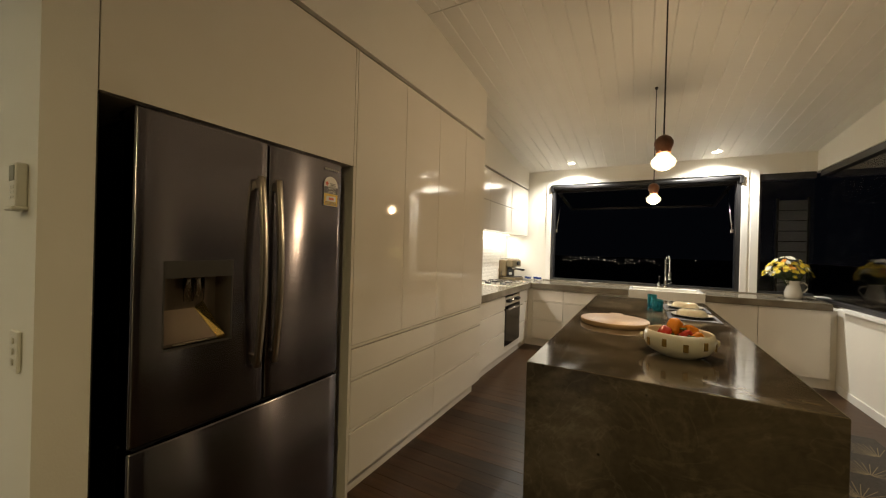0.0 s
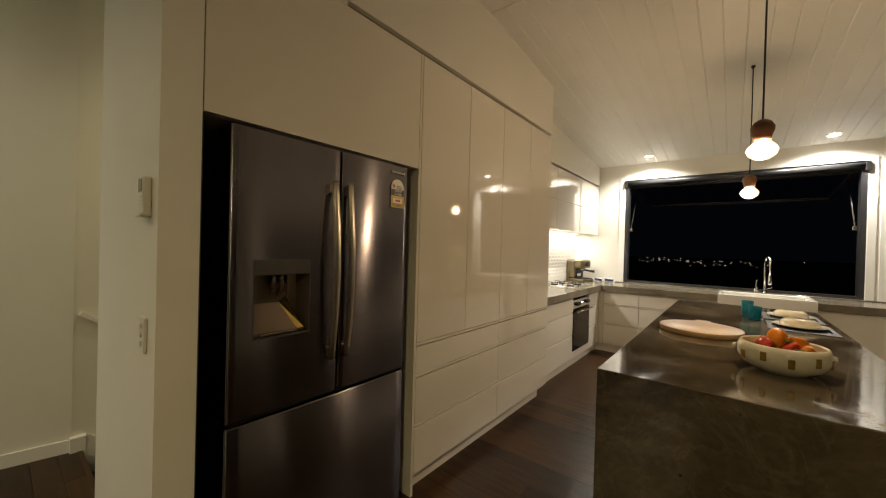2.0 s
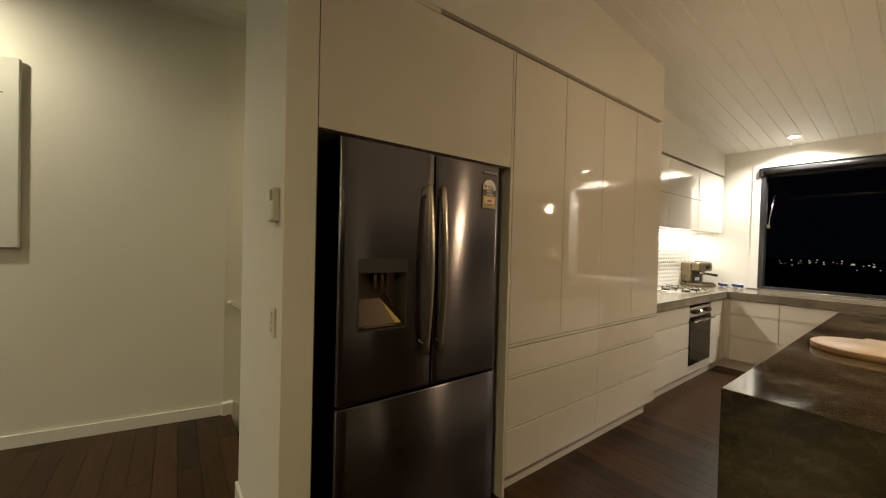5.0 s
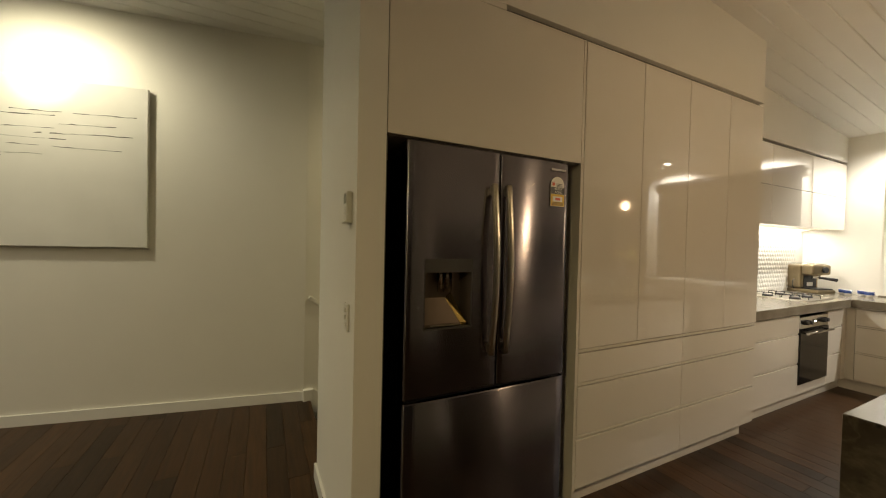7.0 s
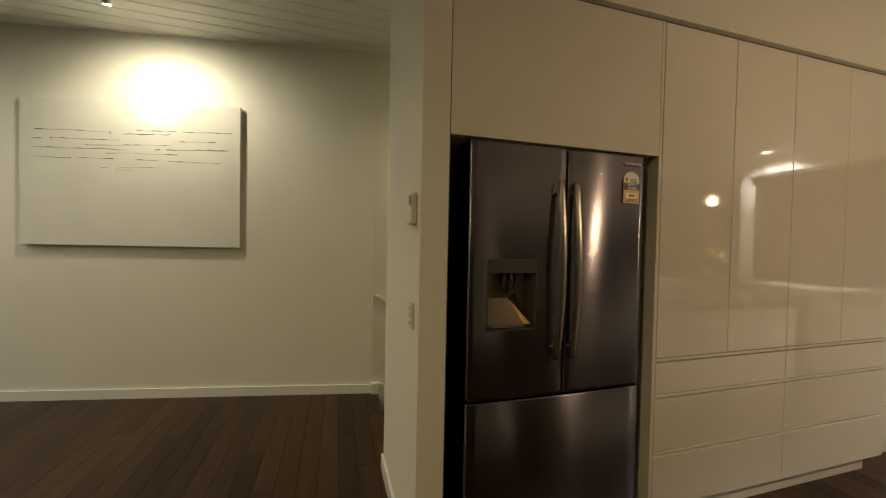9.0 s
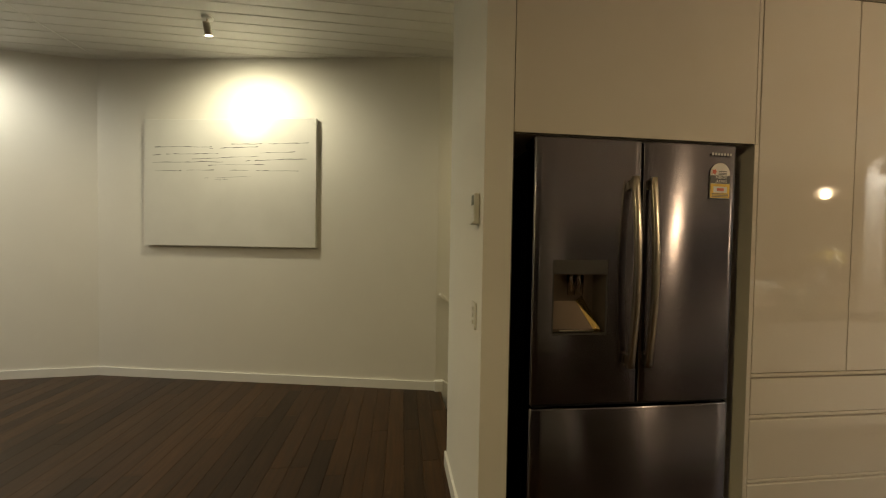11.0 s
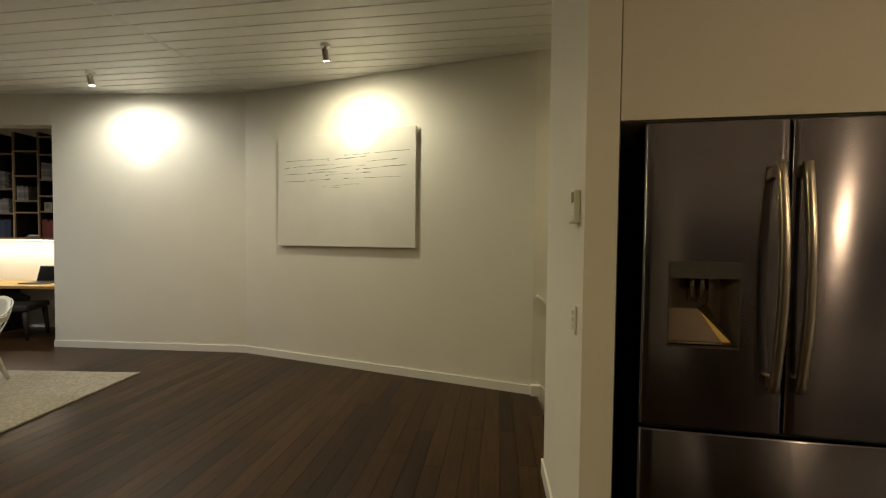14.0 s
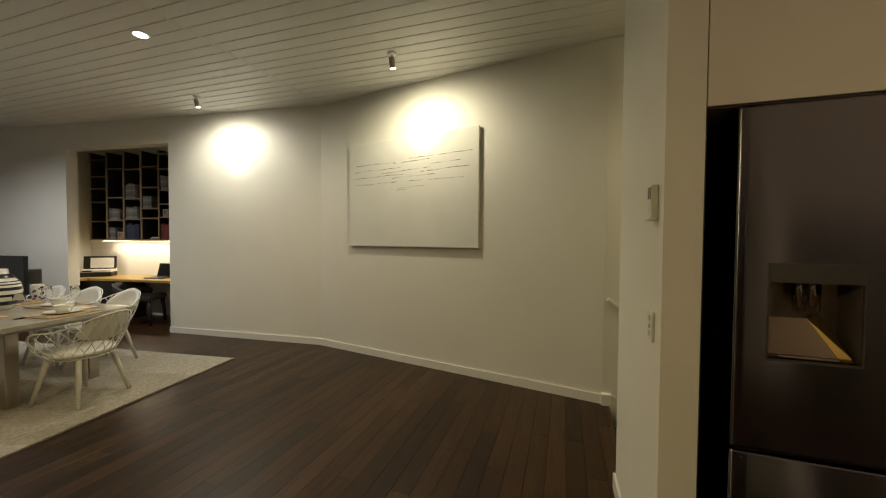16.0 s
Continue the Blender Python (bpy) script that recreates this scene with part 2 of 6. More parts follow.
M_TABLE = material("pale_table_top", (0.42, 0.40, 0.34), 0.22, scale=6, second=(0.36, 0.33, 0.28), rough_vary=0.06)
M_PLASTIC = material("white_plastic", (0.72, 0.70, 0.63), 0.35, vary=0.03, scale=12)
M_SCREEN = material("dark_screen", (0.008, 0.008, 0.009), 0.12, vary=0.1)
M_LCD = material("grey_display", (0.20, 0.21, 0.17), 0.25, vary=0.1)
M_BLIND = material("dark_chair_felt", (0.018, 0.014, 0.012), 0.7, vary=0.3, scale=30, bump=0.1)
M_YELLOW = material("yellow_petal", (0.80, 0.62, 0.05), 0.6, vary=0.25, scale=60)
M_AMBERP = material("orange_petal", (0.75, 0.30, 0.02), 0.6, vary=0.25, scale=60)
M_WHITEP = material("white_petal", (0.78, 0.78, 0.66), 0.6, vary=0.1, scale=60)
M_LEAF = material("leaf_green", (0.055, 0.10, 0.025), 0.55, vary=0.4, scale=40)
M_PAPER = material("paper", (0.72, 0.70, 0.64), 0.6, vary=0.1, scale=30)
M_BOOKB = material("blue_book_cloth", (0.035, 0.05, 0.10), 0.6, vary=0.3, scale=20, per_object=0.4)
M_BOOKR = material("red_book_cloth", (0.28, 0.05, 0.035), 0.6, vary=0.3, scale=20, per_object=0.4)
M_BOOKG = material("grey_book_cover", (0.40, 0.38, 0.34), 0.5, second=(0.10, 0.10, 0.10), scale=25, per_object=0.3)
M_LABELY = material("yellow_label", (0.75, 0.50, 0.03), 0.4, vary=0.05)
M_LABELW = material("white_label", (0.78, 0.76, 0.70), 0.4, vary=0.03)
M_LABELR = material("red_label", (0.60, 0.08, 0.02), 0.4, vary=0.05)
M_WEATHER = material("weatherboard_paint", (0.30, 0.31, 0.32), 0.6, vary=0.1, scale=6)
M_NIGHTGROUND = material("night_ground", (0.03, 0.035, 0.03), 0.9, vary=0.4, scale=0.2)
M_DECK = material("deck_timber", (0.035, 0.028, 0.024), 0.7, vary=0.3, scale=5)
M_LAMP = glowing("lit_lamp", (1.0, 0.93, 0.78), 30)
M_LAMPCOOL = glowing("lit_lamp_cool", (0.96, 0.98, 1.0), 40)
M_STRIP = glowing("lit_strip", (1.0, 0.88, 0.66), 14)
M_BULB = glowing("lit_bulb", (1.0, 0.82, 0.55), 70)
M_CITY = glowing("city_light", (1.0, 0.84, 0.62), 0.45)

# ---------------------------------------------------------------- builders


def box(bm, x0, x1, y0, y1, z0, z1, bevel=0.0, seg=1):
    made = bmesh.ops.create_cube(bm, size=1)["verts"]
    for v in made:
        v.co = Vector((x0 if v.co.x < 0 else x1, y0 if v.co.y < 0 else y1, z0 if v.co.z < 0 else z1))
    if bevel:
        edges = list({e for v in made for e in v.link_edges})
        bmesh.ops.bevel(bm, geom=edges, offset=bevel, segments=seg, affect="EDGES", profile=0.5)
    return bm


def prism(bm, ring, z0, z1):
    low = [bm.verts.new((x, y, z0)) for x, y in ring]
    top = [bm.verts.new((x, y, z1)) for x, y in ring]
    n = len(ring)
    bm.faces.new(low[::-1]), bm.faces.new(top)
    for i in range(n):
        bm.faces.new((low[i], low[(i + 1) % n], top[(i + 1) % n], top[i]))
    bmesh.ops.recalc_face_normals(bm, faces=bm.faces[:])
    return bm


def lathe(bm, profile, seg=28, at=(0, 0, 0), stretch=(1, 1)):
    rings = []
    for r, z in profile:
        if r < 1e-5:
            rings.append([bm.verts.new((at[0], at[1], at[2] + z))])
        else:
            rings.append([bm.verts.new((at[0] + stretch[0] * r * math.cos(2 * math.pi * i / seg),
                                        at[1] + stretch[1] * r * math.sin(2 * math.pi * i / seg), at[2] + z)) for i in range(seg)])
    made = []
    for a, b in zip(rings, rings[1:]):
        for i in range(seg):
            j = (i + 1) % seg
            quad = [a[i % len(a)], a[j % len(a)], b[j % len(b)], b[i % len(b)]]
            quad = list(dict.fromkeys(quad))
            if len(quad) > 2:
                f = bm.faces.new(quad)
                f.smooth = True
                made.append(f)
    return bm


def tube(bm, points, r, seg=8, closed=False):
    pts = [Vector(p) for p in points]
    rings, n = [], len(pts)
    radii = r if isinstance(r, (list, tuple)) else [r] * n
    for i, p in enumerate(pts):
        if closed:
            way = (pts[(i + 1) % n] - pts[i - 1]).normalized()
        else:
            way = (pts[min(i + 1, n - 1)] - pts[max(i - 1, 0)]).normalized()
        side = way.cross(Vector((0, 0, 1)))
        if side.length < 0.05:
            side = way.cross(Vector((1, 0, 0)))
        side.normalize()
        up = side.cross(way)
        rings.append([bm.verts.new(p + radii[i] * (side * math.cos(2 * math.pi * k / seg) + up * math.sin(2 * math.pi * k / seg)))
                      for k in range(seg)])
    last = n if closed else n - 1
    for i in range(last):
        a, b = rings[i], rings[(i + 1) % n]
        for k in range(seg):
            f = bm.faces.new((a[k], a[(k + 1) % seg], b[(k + 1) % seg], b[k]))
            f.smooth = True
    if not closed:
        bm.faces.new(rings[0][::-1]), bm.faces.new(rings[-1])
    return bm


def mesh_of(name, bm, mat):
    data = bpy.data.meshes.new(name)
    bmesh.ops.recalc_face_normals(bm, faces=bm.faces[:])
    bm.to_mesh(data)
    bm.free()
    if mat:
        data.materials.append(mat)
    return data


def part(name, bm, mat, parent=None, label="", at=None):
    ob = new(name, mesh_of(name, bm, mat))
    if at:
        ob.location = at
    if parent:
        ob.parent = parent
    return tagged(ob, label)


def thing(name, at, label, category, group="", turn=0.0):
    ob = new(name)
    ob.empty_display_size = 0.1
    ob.location = at
    ob.rotation_euler = (0, 0, radians(turn))
    return tagged(ob, label, category, group)


def shell(name, bm, mat, label, category):
    ob = part(name, bm, mat)
    return tagged(ob, label, category, kind="structure")


def set_down(m, before):
    """Set a block of things, built in a plan of its own, down in the house."""
    for ob in scene.objects:
        if ob not in before and ob.parent is None:
            ob.matrix_basis = m @ ob.matrix_basis


def B(*sizes, bevel=0.0, seg=1):
    return box(bmesh.new(), *sizes, bevel=bevel, seg=seg)


# ---------------------------------------------------------------- floor, ceiling, walls
bm = bmesh.new()
prism(bm, [(-6.2, 0.38), (-6.2, -10.4), (4.8, -10.4), (4.8, 6.5), (-2.4, 6.5), (-2.4, 0.38)], -0.25, -0.022)
floor = shell("floor", bm, M_SUB, "dark timber board floor through kitchen and living room", "floor")

bm = bmesh.new()


def ceiling_strip(bm, x0, x1, ys, drop):
    """One row of ceiling boards with a groove along its edge."""
    g = 0.006
    for a, b in zip(ys, ys[1:]):
        pts = []
        for y in (a, b):
            pts.append([bm.verts.new((x, y, ceil_z(x, y) + up)) for x, up in
                        ((x0, 0.007), (x0 + g, 0.0), (x1 - g, 0.0), (x1, 0.007))])
        for i in range(3):
            bm.faces.new((pts[0][i], pts[0][i + 1], pts[1][i + 1], pts[1][i]))


pitch = 0.135
rows_n = int((4.8 + 6.3) / pitch) + 1
for i in range(rows_n):
    x0 = -6.3 + i * pitch
    ceiling_strip(bm, x0, x0 + pitch, (-10.4, -3.09, 2.26, 6.5), 0)
# the slab above closes the ceiling
for x0, x1, y0, y1 in ((-6.4, 4.9, -10.5, 2.26), (-6.4, 4.9, 2.26, 6.6)):
    ring = [(x0, y0), (x1, y0), (x1, y1), (x0, y1)]
    low = [bm.verts.new((x, y, ceil_z(x, y) + 0.03)) for x, y in ring]
    top = [bm.verts.new((x, y, 3.6)) for x, y in ring]
    bm.faces.new(low), bm.faces.new(top)
    for i in range(4):
        bm.faces.new((low[i], low[(i + 1) % 4], top[(i + 1) % 4], top[i]))
ceiling = shell("ceiling", bm, M_CEIL, "white painted ceiling of grooved lining boards", "ceiling")

# butt joint strips across the boards
for name, y, x0, x1 in (("trim_ceiling_fold", 2.26, -1.42, 4.8), ("trim_ceiling_joint", -3.09, -4.05, 4.8)):
    bm = bmesh.new()
    a = [bm.verts.new((x, y + s, ceil_z(x, y) - 0.004)) for x in (x0, x1) for s in (-0.006, 0.006)]
    b = [bm.verts.new((v.co.x, v.co.y, v.co.z + 0.012)) for v in a]
    bm.faces.new((a[0], a[1], a[3], a[2])), bm.faces.new((b[0], b[1], b[3], b[2]))
    for i, j in ((0, 1), (1, 3), (3, 2), (2, 0)):
        bm.faces.new((a[i], a[j], b[j], b[i]))
    shell(name, bm, M_CEIL, "thin painted cover strip across the ceiling boards", "trim")

TOP = 3.45
# picture wall, turning to the niche wall
P0, P1 = (-3.466, 0.34), (-4.113, -3.131)
N0 = (-3.882, -5.715)
# the niche and the living side have a plan of their own, turned from the kitchen's
NICHE = Matrix.Translation((*N0, 0)) @ Matrix.Rotation(radians(8.0), 4, "Z") @ Matrix.Translation((4.775, 5.385, 0))
DINING = Matrix.Translation((-2.309, -4.521, 0)) @ Matrix.Rotation(radians(7.75), 4, "Z") @ Matrix.Translation((3.021, 4.374, 0))
STAIR = Matrix.Translation((0.132, -0.19, 0))
Q0, Q1 = (-4.775, -5.387), (-4.82, -7.42)
NICHE_TOP = 2.885
bm = bmesh.new()
prism(bm, [P0, P1, (-4.31, -3.131), (-3.666, 0.34)], -0.02, TOP)
shell("wall_picture", bm, M_WALL, "white painted wall that carries the large canvas", "wall")
bm = bmesh.new()
prism(bm, [P1, N0, (-4.042, -5.73), (-4.312, -3.133)], -0.02, TOP)
shell("wall_niche_side", bm, M_WALL, "white painted wall lit by a ceiling spot", "wall")
before = set(scene.objects)
bm = bmesh.new()
prism(bm, [Q0, Q1, (-4.98, -7.42), (-4.935, -5.385)], NICHE_TOP, TOP)
shell("wall_niche_lintel", bm, M_WALL, "white wall above the study niche opening", "wall")
bm = bmesh.new()
prism(bm, [Q1, (-4.90, -10.4), (-5.06, -10.4), (-4.98, -7.42)], -0.02, TOP)
shell("wall_living", bm, M_WALL, "white painted wall behind the television", "wall")
# niche
shell("wall_niche_back", B(-5.92, -5.76, -8.40, -5.24, -0.02, TOP), M_WALL, "white painted back wall of the study niche", "wall")
shell("wall_niche_end", B(-5.76, -4.96, -8.40, -8.28, -0.02, TOP), M_WALL, "cream painted end wall of the study niche", "wall")
shell("wall_niche_near", B(-5.76, -4.94, -5.36, -5.24, -0.02, TOP), M_WALL, "white painted near end of the study niche", "wall")
set_down(NICHE, before)
# stair side
before = set(scene.objects)
bm = bmesh.new()
prism(bm, [(-3.60, 0.53), (-3.80, 0.53), (-3.86, 4.2), (-3.70, 4.2)], -2.4, TOP)
shell("wall_stair", bm, M_WALL, "white painted wall along the stairwell", "wall")
shell("wall_stair_end", B(-3.9, -2.2, 4.2, 4.3, -2.4, TOP), M_WALL, "white painted end wall of the stairwell", "wall")
bm = box(bmesh.new(), -3.72, -3.575, 0.0, 2.2, -0.03, 0.0, bevel=0.004)
bmesh.ops.transform(bm, matrix=pose(0, 0.57, 0.95, -38), verts=bm.verts)
shell("trim_stair_ledge", bm, M_WALL, "white ledge descending along the stairwell wall", "ledge")
set_down(STAIR, before)
bm = bmesh.new()
prism(bm, [(-1.42, 0.3226), (-1.42, 0.439), (-2.30, 0.439), (-2.30, 0.307)], -0.02, TOP)
shell("wall_end", bm, M_WALL, "white painted wall end beside the fridge", "wall")
shell("wall_stair_side", B(-2.30, -2.16, 0.440, 6.4, -2.4, TOP), M_WALL, "white wall behind the tall cabinets", "wall")
# kitchen walls
KW = -2.10
shell("wall_kitchen", B(-2.158, KW, 3.47, 6.22, -0.02, TOP), M_WALL, "white painted wall behind the cooktop", "wall")
W1 = (-1.334, 1.185, 0.975, 2.57)
W2 = (1.37, 1.93, 0.975, 2.56)
bm = bmesh.new()
y0, y1 = WIN_Y, WIN_Y + 0.16
box(bm, -2.3, W1[0], y0, y1, -0.02, TOP)
box(bm, W1[0], W1[1], y0, y1, -0.02, W1[2])
box(bm, W1[0], W1[1], y0, y1, W1[3], TOP)
box(bm, W1[1], W2[0], y0, y1, -0.02, TOP)
box(bm, W2[0], 2.09, y0, y1, -0.02, W2[2])
box(bm, W2[0], 2.09, y0, y1, W2[3], TOP)
shell("wall_window", bm, M_WALL, "white painted wall with the wide night window", "wall")
bm = bmesh.new()
x0, x1 = RIGHT_X, RIGHT_X + 0.16
box(bm, x0, x1, 2.1, WIN_Y, -0.02, 0.90)
box(bm, x0, x1, 2.1, WIN_Y, 2.555, TOP)
box(bm, x0, x1, 1.96, 2.1, -0.02, TOP)
shell("wall_side_window", bm, M_WALL, "low white wall under the side window", "wall")
shell("wall_right_return", B(2.09, 4.8, 1.96, 2.1, -0.02, TOP), M_WALL, "plain white wall", "wall")
# unseen closing wall, opened up to keep the fridge's reflections dark
bm = bmesh.new()
box(bm, 4.6, 4.76, -10.4, -9.6, -0.02, TOP)
box(bm, 4.6, 4.76, 1.4, 1.96, -0.02, TOP)
box(bm, 4.6, 4.76, -9.6, 1.4, 2.55, TOP)
box(bm, 4.6, 4.76, -9.6, 1.4, -0.02, 0.08)
shell("wall_right", bm, M_WALL, "unseen white wall with an opening added to darken reflections", "wall")
shell("wall_back", B(-5.1, 4.76, -10.56, -10.4, -0.02, TOP), M_WALL, "plain white wall", "wall")


def skirting(name, a, b, side, z0=0.0, high=0.085):
    bm = bmesh.new()
    a, b = Vector((*a, 0)), Vector((*b, 0))
    way = (b - a).normalized()
    out = Vector((-way.y, way.x, 0)) * side * 0.014
    ring = [tuple(p.xy) for p in (a, b, b + out, a + out)]
    prism(bm, ring, z0 - 0.02, z0 + high)
    shell(name, bm, M_TRIM, "white painted skirting board", "skirting")


skirting("baseboard_picture", (P0[0] + 0.002, P0[1]), (P1[0] + 0.003, P1[1]), 1)
skirting("baseboard_niche", (P1[0] + 0.002, P1[1] - 0.004), (N0[0] + 0.002, N0[1]), 1)
before = set(scene.objects)
skirting("baseboard_living", (Q1[0] + 0.002, Q1[1]), (-4.89, -10.38), 1)
set_down(NICHE, before)
skirting("baseboard_wall_end", (-1.44, 0.321), (-2.30, 0.305), 1, high=0.09)
skirting("baseboard_low_wall", (1.928, 5.50), (1.928, 2.1), -1, high=0.08)
before = set(scene.objects)
shell("trim_stair_stop", B(-3.62, -3.555, 0.52, 0.60, -0.06, 0.10, bevel=0.003), M_TRIM, "white painted block where the skirting turns down the stairs", "trim")
bm = bmesh.new()
for v in ((-3.58, 0.60, 0.10), (-3.58, 3.0, -1.60), (-3.58, 3.0, -1.80), (-3.58, 0.60, -0.10)):
    bm.verts.new(v)
bm.verts.ensure_lookup_table()
face = bm.faces.new(bm.verts[:])
moved = bmesh.ops.extrude_face_region(bm, geom=[face])
bmesh.ops.translate(bm, vec=(-0.10, 0, 0), verts=[v for v in moved["geom"] if isinstance(v, bmesh.types.BMVert)])
shell("trim_stair_stringer", bm, M_TRIM, "white stringer board that slopes down with the stairs", "trim")

stairs = thing("staircase", (-2.9, 0.57, -0.2), "dark timber stairs that go down behind the wall end", "stairs")
tagged(stairs, kind="structure")
for i in range(8):
    part("tread", B(-0.68, 0.60, 0.0 + 0.26 * i, 0.28 + 0.26 * i, -0.03 - 0.18 * i, 0.02 - 0.18 * i, bevel=0.005), M_FLOOR, stairs)
    part("riser", B(-0.68, 0.60, 0.24 + 0.26 * i, 0.255 + 0.26 * i, -0.20 - 0.18 * i, -0.04 - 0.18 * i), M_FLOOR, stairs)
shell("floor_nosing", B(-3.56, -2.31, 0.553, 0.585, -0.045, 0.002, bevel=0.006), M_FLOOR, "dark timber nosing at the head of the stairs", "floor")
shell("floor_lower", B(-4.0, -2.1, 0.5, 6.5, -2.45, -2.40), M_SUB, "dark lower landing", "floor")
set_down(STAIR, before)

# ---------------------------------------------------------------- windows
def window(name, label, x0, x1, z0, z1, y):
    ob = thing(name, ((x0 + x1) / 2, y, z0), label, "window")
    tagged(ob, kind="structure")
    w, h = (x1 - x0) / 2, z1 - z0
    return ob, w, h


win, w, h = window("window_1", "wide black-framed awning window, night outside", *W1, WIN_Y)
part("window_frame", box(box(box(box(bmesh.new(), -w, -w + 0.05, 0.01, 0.13, 0.0, h), w - 0.05, w, 0.01, 0.13, 0.0, h),
     -w + 0.05, w - 0.05, 0.01, 0.13, h - 0.085, h), -w + 0.05, w - 0.05, 0.01, 0.13, 0.0, 0.035), M_FRAME, win)
part("blind_roll", tube(bmesh.new(), [(-w + 0.03, -0.012, h - 0.05), (w - 0.03, -0.012, h - 0.05)], 0.036, 16), M_FRAME, win, "dark roller blind, rolled up")
part("blind_bracket", B(w - 0.03, w + 0.012, -0.05, 0.01, h - 0.12, h - 0.015, bevel=0.006), M_BLACK, win)
part("blind_bracket", B(-w - 0.012, -w + 0.03, -0.05, 0.01, h - 0.12, h - 0.015, bevel=0.006), M_BLACK, win)
sash = part("sash", box(box(box(box(bmesh.new(), -w + 0.055, -w + 0.10, -0.02, 0.02, -h + 0.13, 0.0), w - 0.10, w - 0.055, -0.02, 0.02, -h + 0.13, 0.0),
            -w + 0.10, w - 0.10, -0.02, 0.02, -0.05, 0.0), -w + 0.10, w - 0.10, -0.02, 0.02, -h + 0.13, -h + 0.19), M_FRAME, win)
sash.location = (0, 0.14, h - 0.09)
sash.rotation_euler = (radians(84), 0, 0)
pane = part("pane", B(-w + 0.10, w - 0.10, -0.004, 0.004, -h + 0.19, -0.05), M_PANE, sash)
pane.visible_shadow = False
for s in (-1, 1):
    part("stay", tube(bmesh.new(), [(s * (w - 0.072), 0.10, h - 0.75), (s * (w - 0.085), 0.44, h - 0.135)], 0.008, 8), M_CHROME, win, "silver window stay")
    part("stay_catch", B(s * (w - 0.075) - 0.02, s * (w - 0.075) + 0.02, 0.08, 0.12, h - 0.79, h - 0.74, bevel=0.004), M_CHROME, win)

shell("trim_window_left", B(-1.41, -1.336, WIN_Y - 0.016, WIN_Y - 0.001, 0.98, 2.61), M_TRIM, "white painted window architrave", "trim")
shell("trim_window_top", B(-1.336, 1.187, WIN_Y - 0.016, WIN_Y - 0.001, 2.572, 2.61), M_TRIM, "white painted window architrave", "trim")
shell("trim_window_post", B(1.187, 1.255, WIN_Y - 0.016, WIN_Y - 0.001, 0.98, 2.61), M_TRIM, "white painted window architrave", "trim")
shell("trim_window_post_right", B(1.285, 1.368, WIN_Y - 0.016, WIN_Y - 0.001, 0.98, 2.61), M_TRIM, "white painted window architrave", "trim")

win2 = thing("window_2", (1.625, WIN_Y, 0.975), "black-framed corner window beside the flowers", "window")
tagged(win2, kind="structure")
part("window_frame", box(box(box(bmesh.new(), -0.255, -0.225, 0.02, 0.10, 0, 1.585), -0.225, 0.305, 0.02, 0.10, 1.505, 1.585), -0.225, 0.305, 0.02, 0.10, 0, 0.035), M_FRAME, win2)
pane = part("pane", B(-0.225, 0.305, 0.055, 0.063, 0.035, 1.505), M_PANE, win2)
pane.visible_shadow = False
win3 = thing("window_3", (RIGHT_X, 4.6, 0.93), "wide black-framed side window at night", "window")
tagged(win3, kind="structure")
part("window_frame", box(box(box(bmesh.new(), 0.02, 0.10, -2.5, -2.45, 0, 1.625), 0.02, 0.10, -2.45, 1.60, 1.555, 1.625), 0.02, 0.10, -2.45, 1.62, 0, 0.04), M_FRAME, win3)
pane = part("pane", B(0.055, 0.063, -2.45, 1.67, 0.04, 1.555), M_PANE, win3)
pane.visible_shadow = False
part("window_sill", B(-0.05, 0.02, -2.5, 0.84, -0.035, 0.0, bevel=0.004), M_TRIM, win3, "white painted sill")

# added dark glazing, out of view, for the steel doors to reflect
win4 = thing("window_4", (4.6, -4.10, 0.08), "unseen glazing added so the fridge reflects darkness", "window")
tagged(win4, kind="structure")
for k in range(5):
    y = -5.50 + 2.75 * k
    part("mullion", B(0.03, 0.11, y - (0.0 if k == 0 else 0.04), y + (0.001 if k == 4 else 0.04), 0.0, 2.47), M_FRAME, win4)
for k in range(4):
    y = -5.50 + 2.75 * k
    pane = part("pane", B(0.065, 0.073, y + 0.041, y + 2.709, 0.0, 2.47), M_PANE, win4)
    pane.visible_shadow = False

# ---------------------------------------------------------------- outside, at night
bm = bmesh.new()
box(bm, -400, 400, 6.6, 1500, -14.2, -14)
ground = shell("ground", bm, M_NIGHTGROUND, "dark land far below the house at night", "ground")
deck = thing("deck_lounger", (-0.55, 8.7, 0.0), "dark outdoor lounger barely seen beyond the window", "lounger")
part("frame", B(-0.9, 0.9, -0.3, 0.3, 0.28, 0.34, bevel=0.01), M_DECK, deck)
back = part("backrest", B(-0.03, 0.55, -0.3, 0.3, 0.0, 0.04, bevel=0.01), M_DECK, deck)
back.location, back.rotation_euler = (0.25, 0, 0.34), (0, radians(-48), 0)
for sx in (-0.8, 0.8):
    for sy in (-0.26, 0.26):
        part("leg", B(sx - 0.03, sx + 0.03, sy - 0.03, sy + 0.03, 0.0, 0.28), M_DECK, deck)
shell("deck", B(-6, 6, 6.4, 10.5, -0.16, 0.0), M_DECK, "dark timber deck outside", "deck")
screen = thing("slatted_screen", (2.56, 9.3, 0.0), "grey weatherboard screen outside the corner window", "screen")
for sx in (-0.24, 0.21):
    part("post", B(sx, sx + 0.03, 0.0, 0.08, 0.0, 2.62), M_FRAME, screen)
for i in range(12):
    slat = part("slat", B(-0.208, 0.208, 0.0, 0.03, 0.0, 0.185, bevel=0.004), M_WEATHER, screen)
    slat.location, slat.rotation_euler = (0, 0.02, 0.18 + 0.2 * i), (radians(3), 0, 0)
rng = random.Random(5)
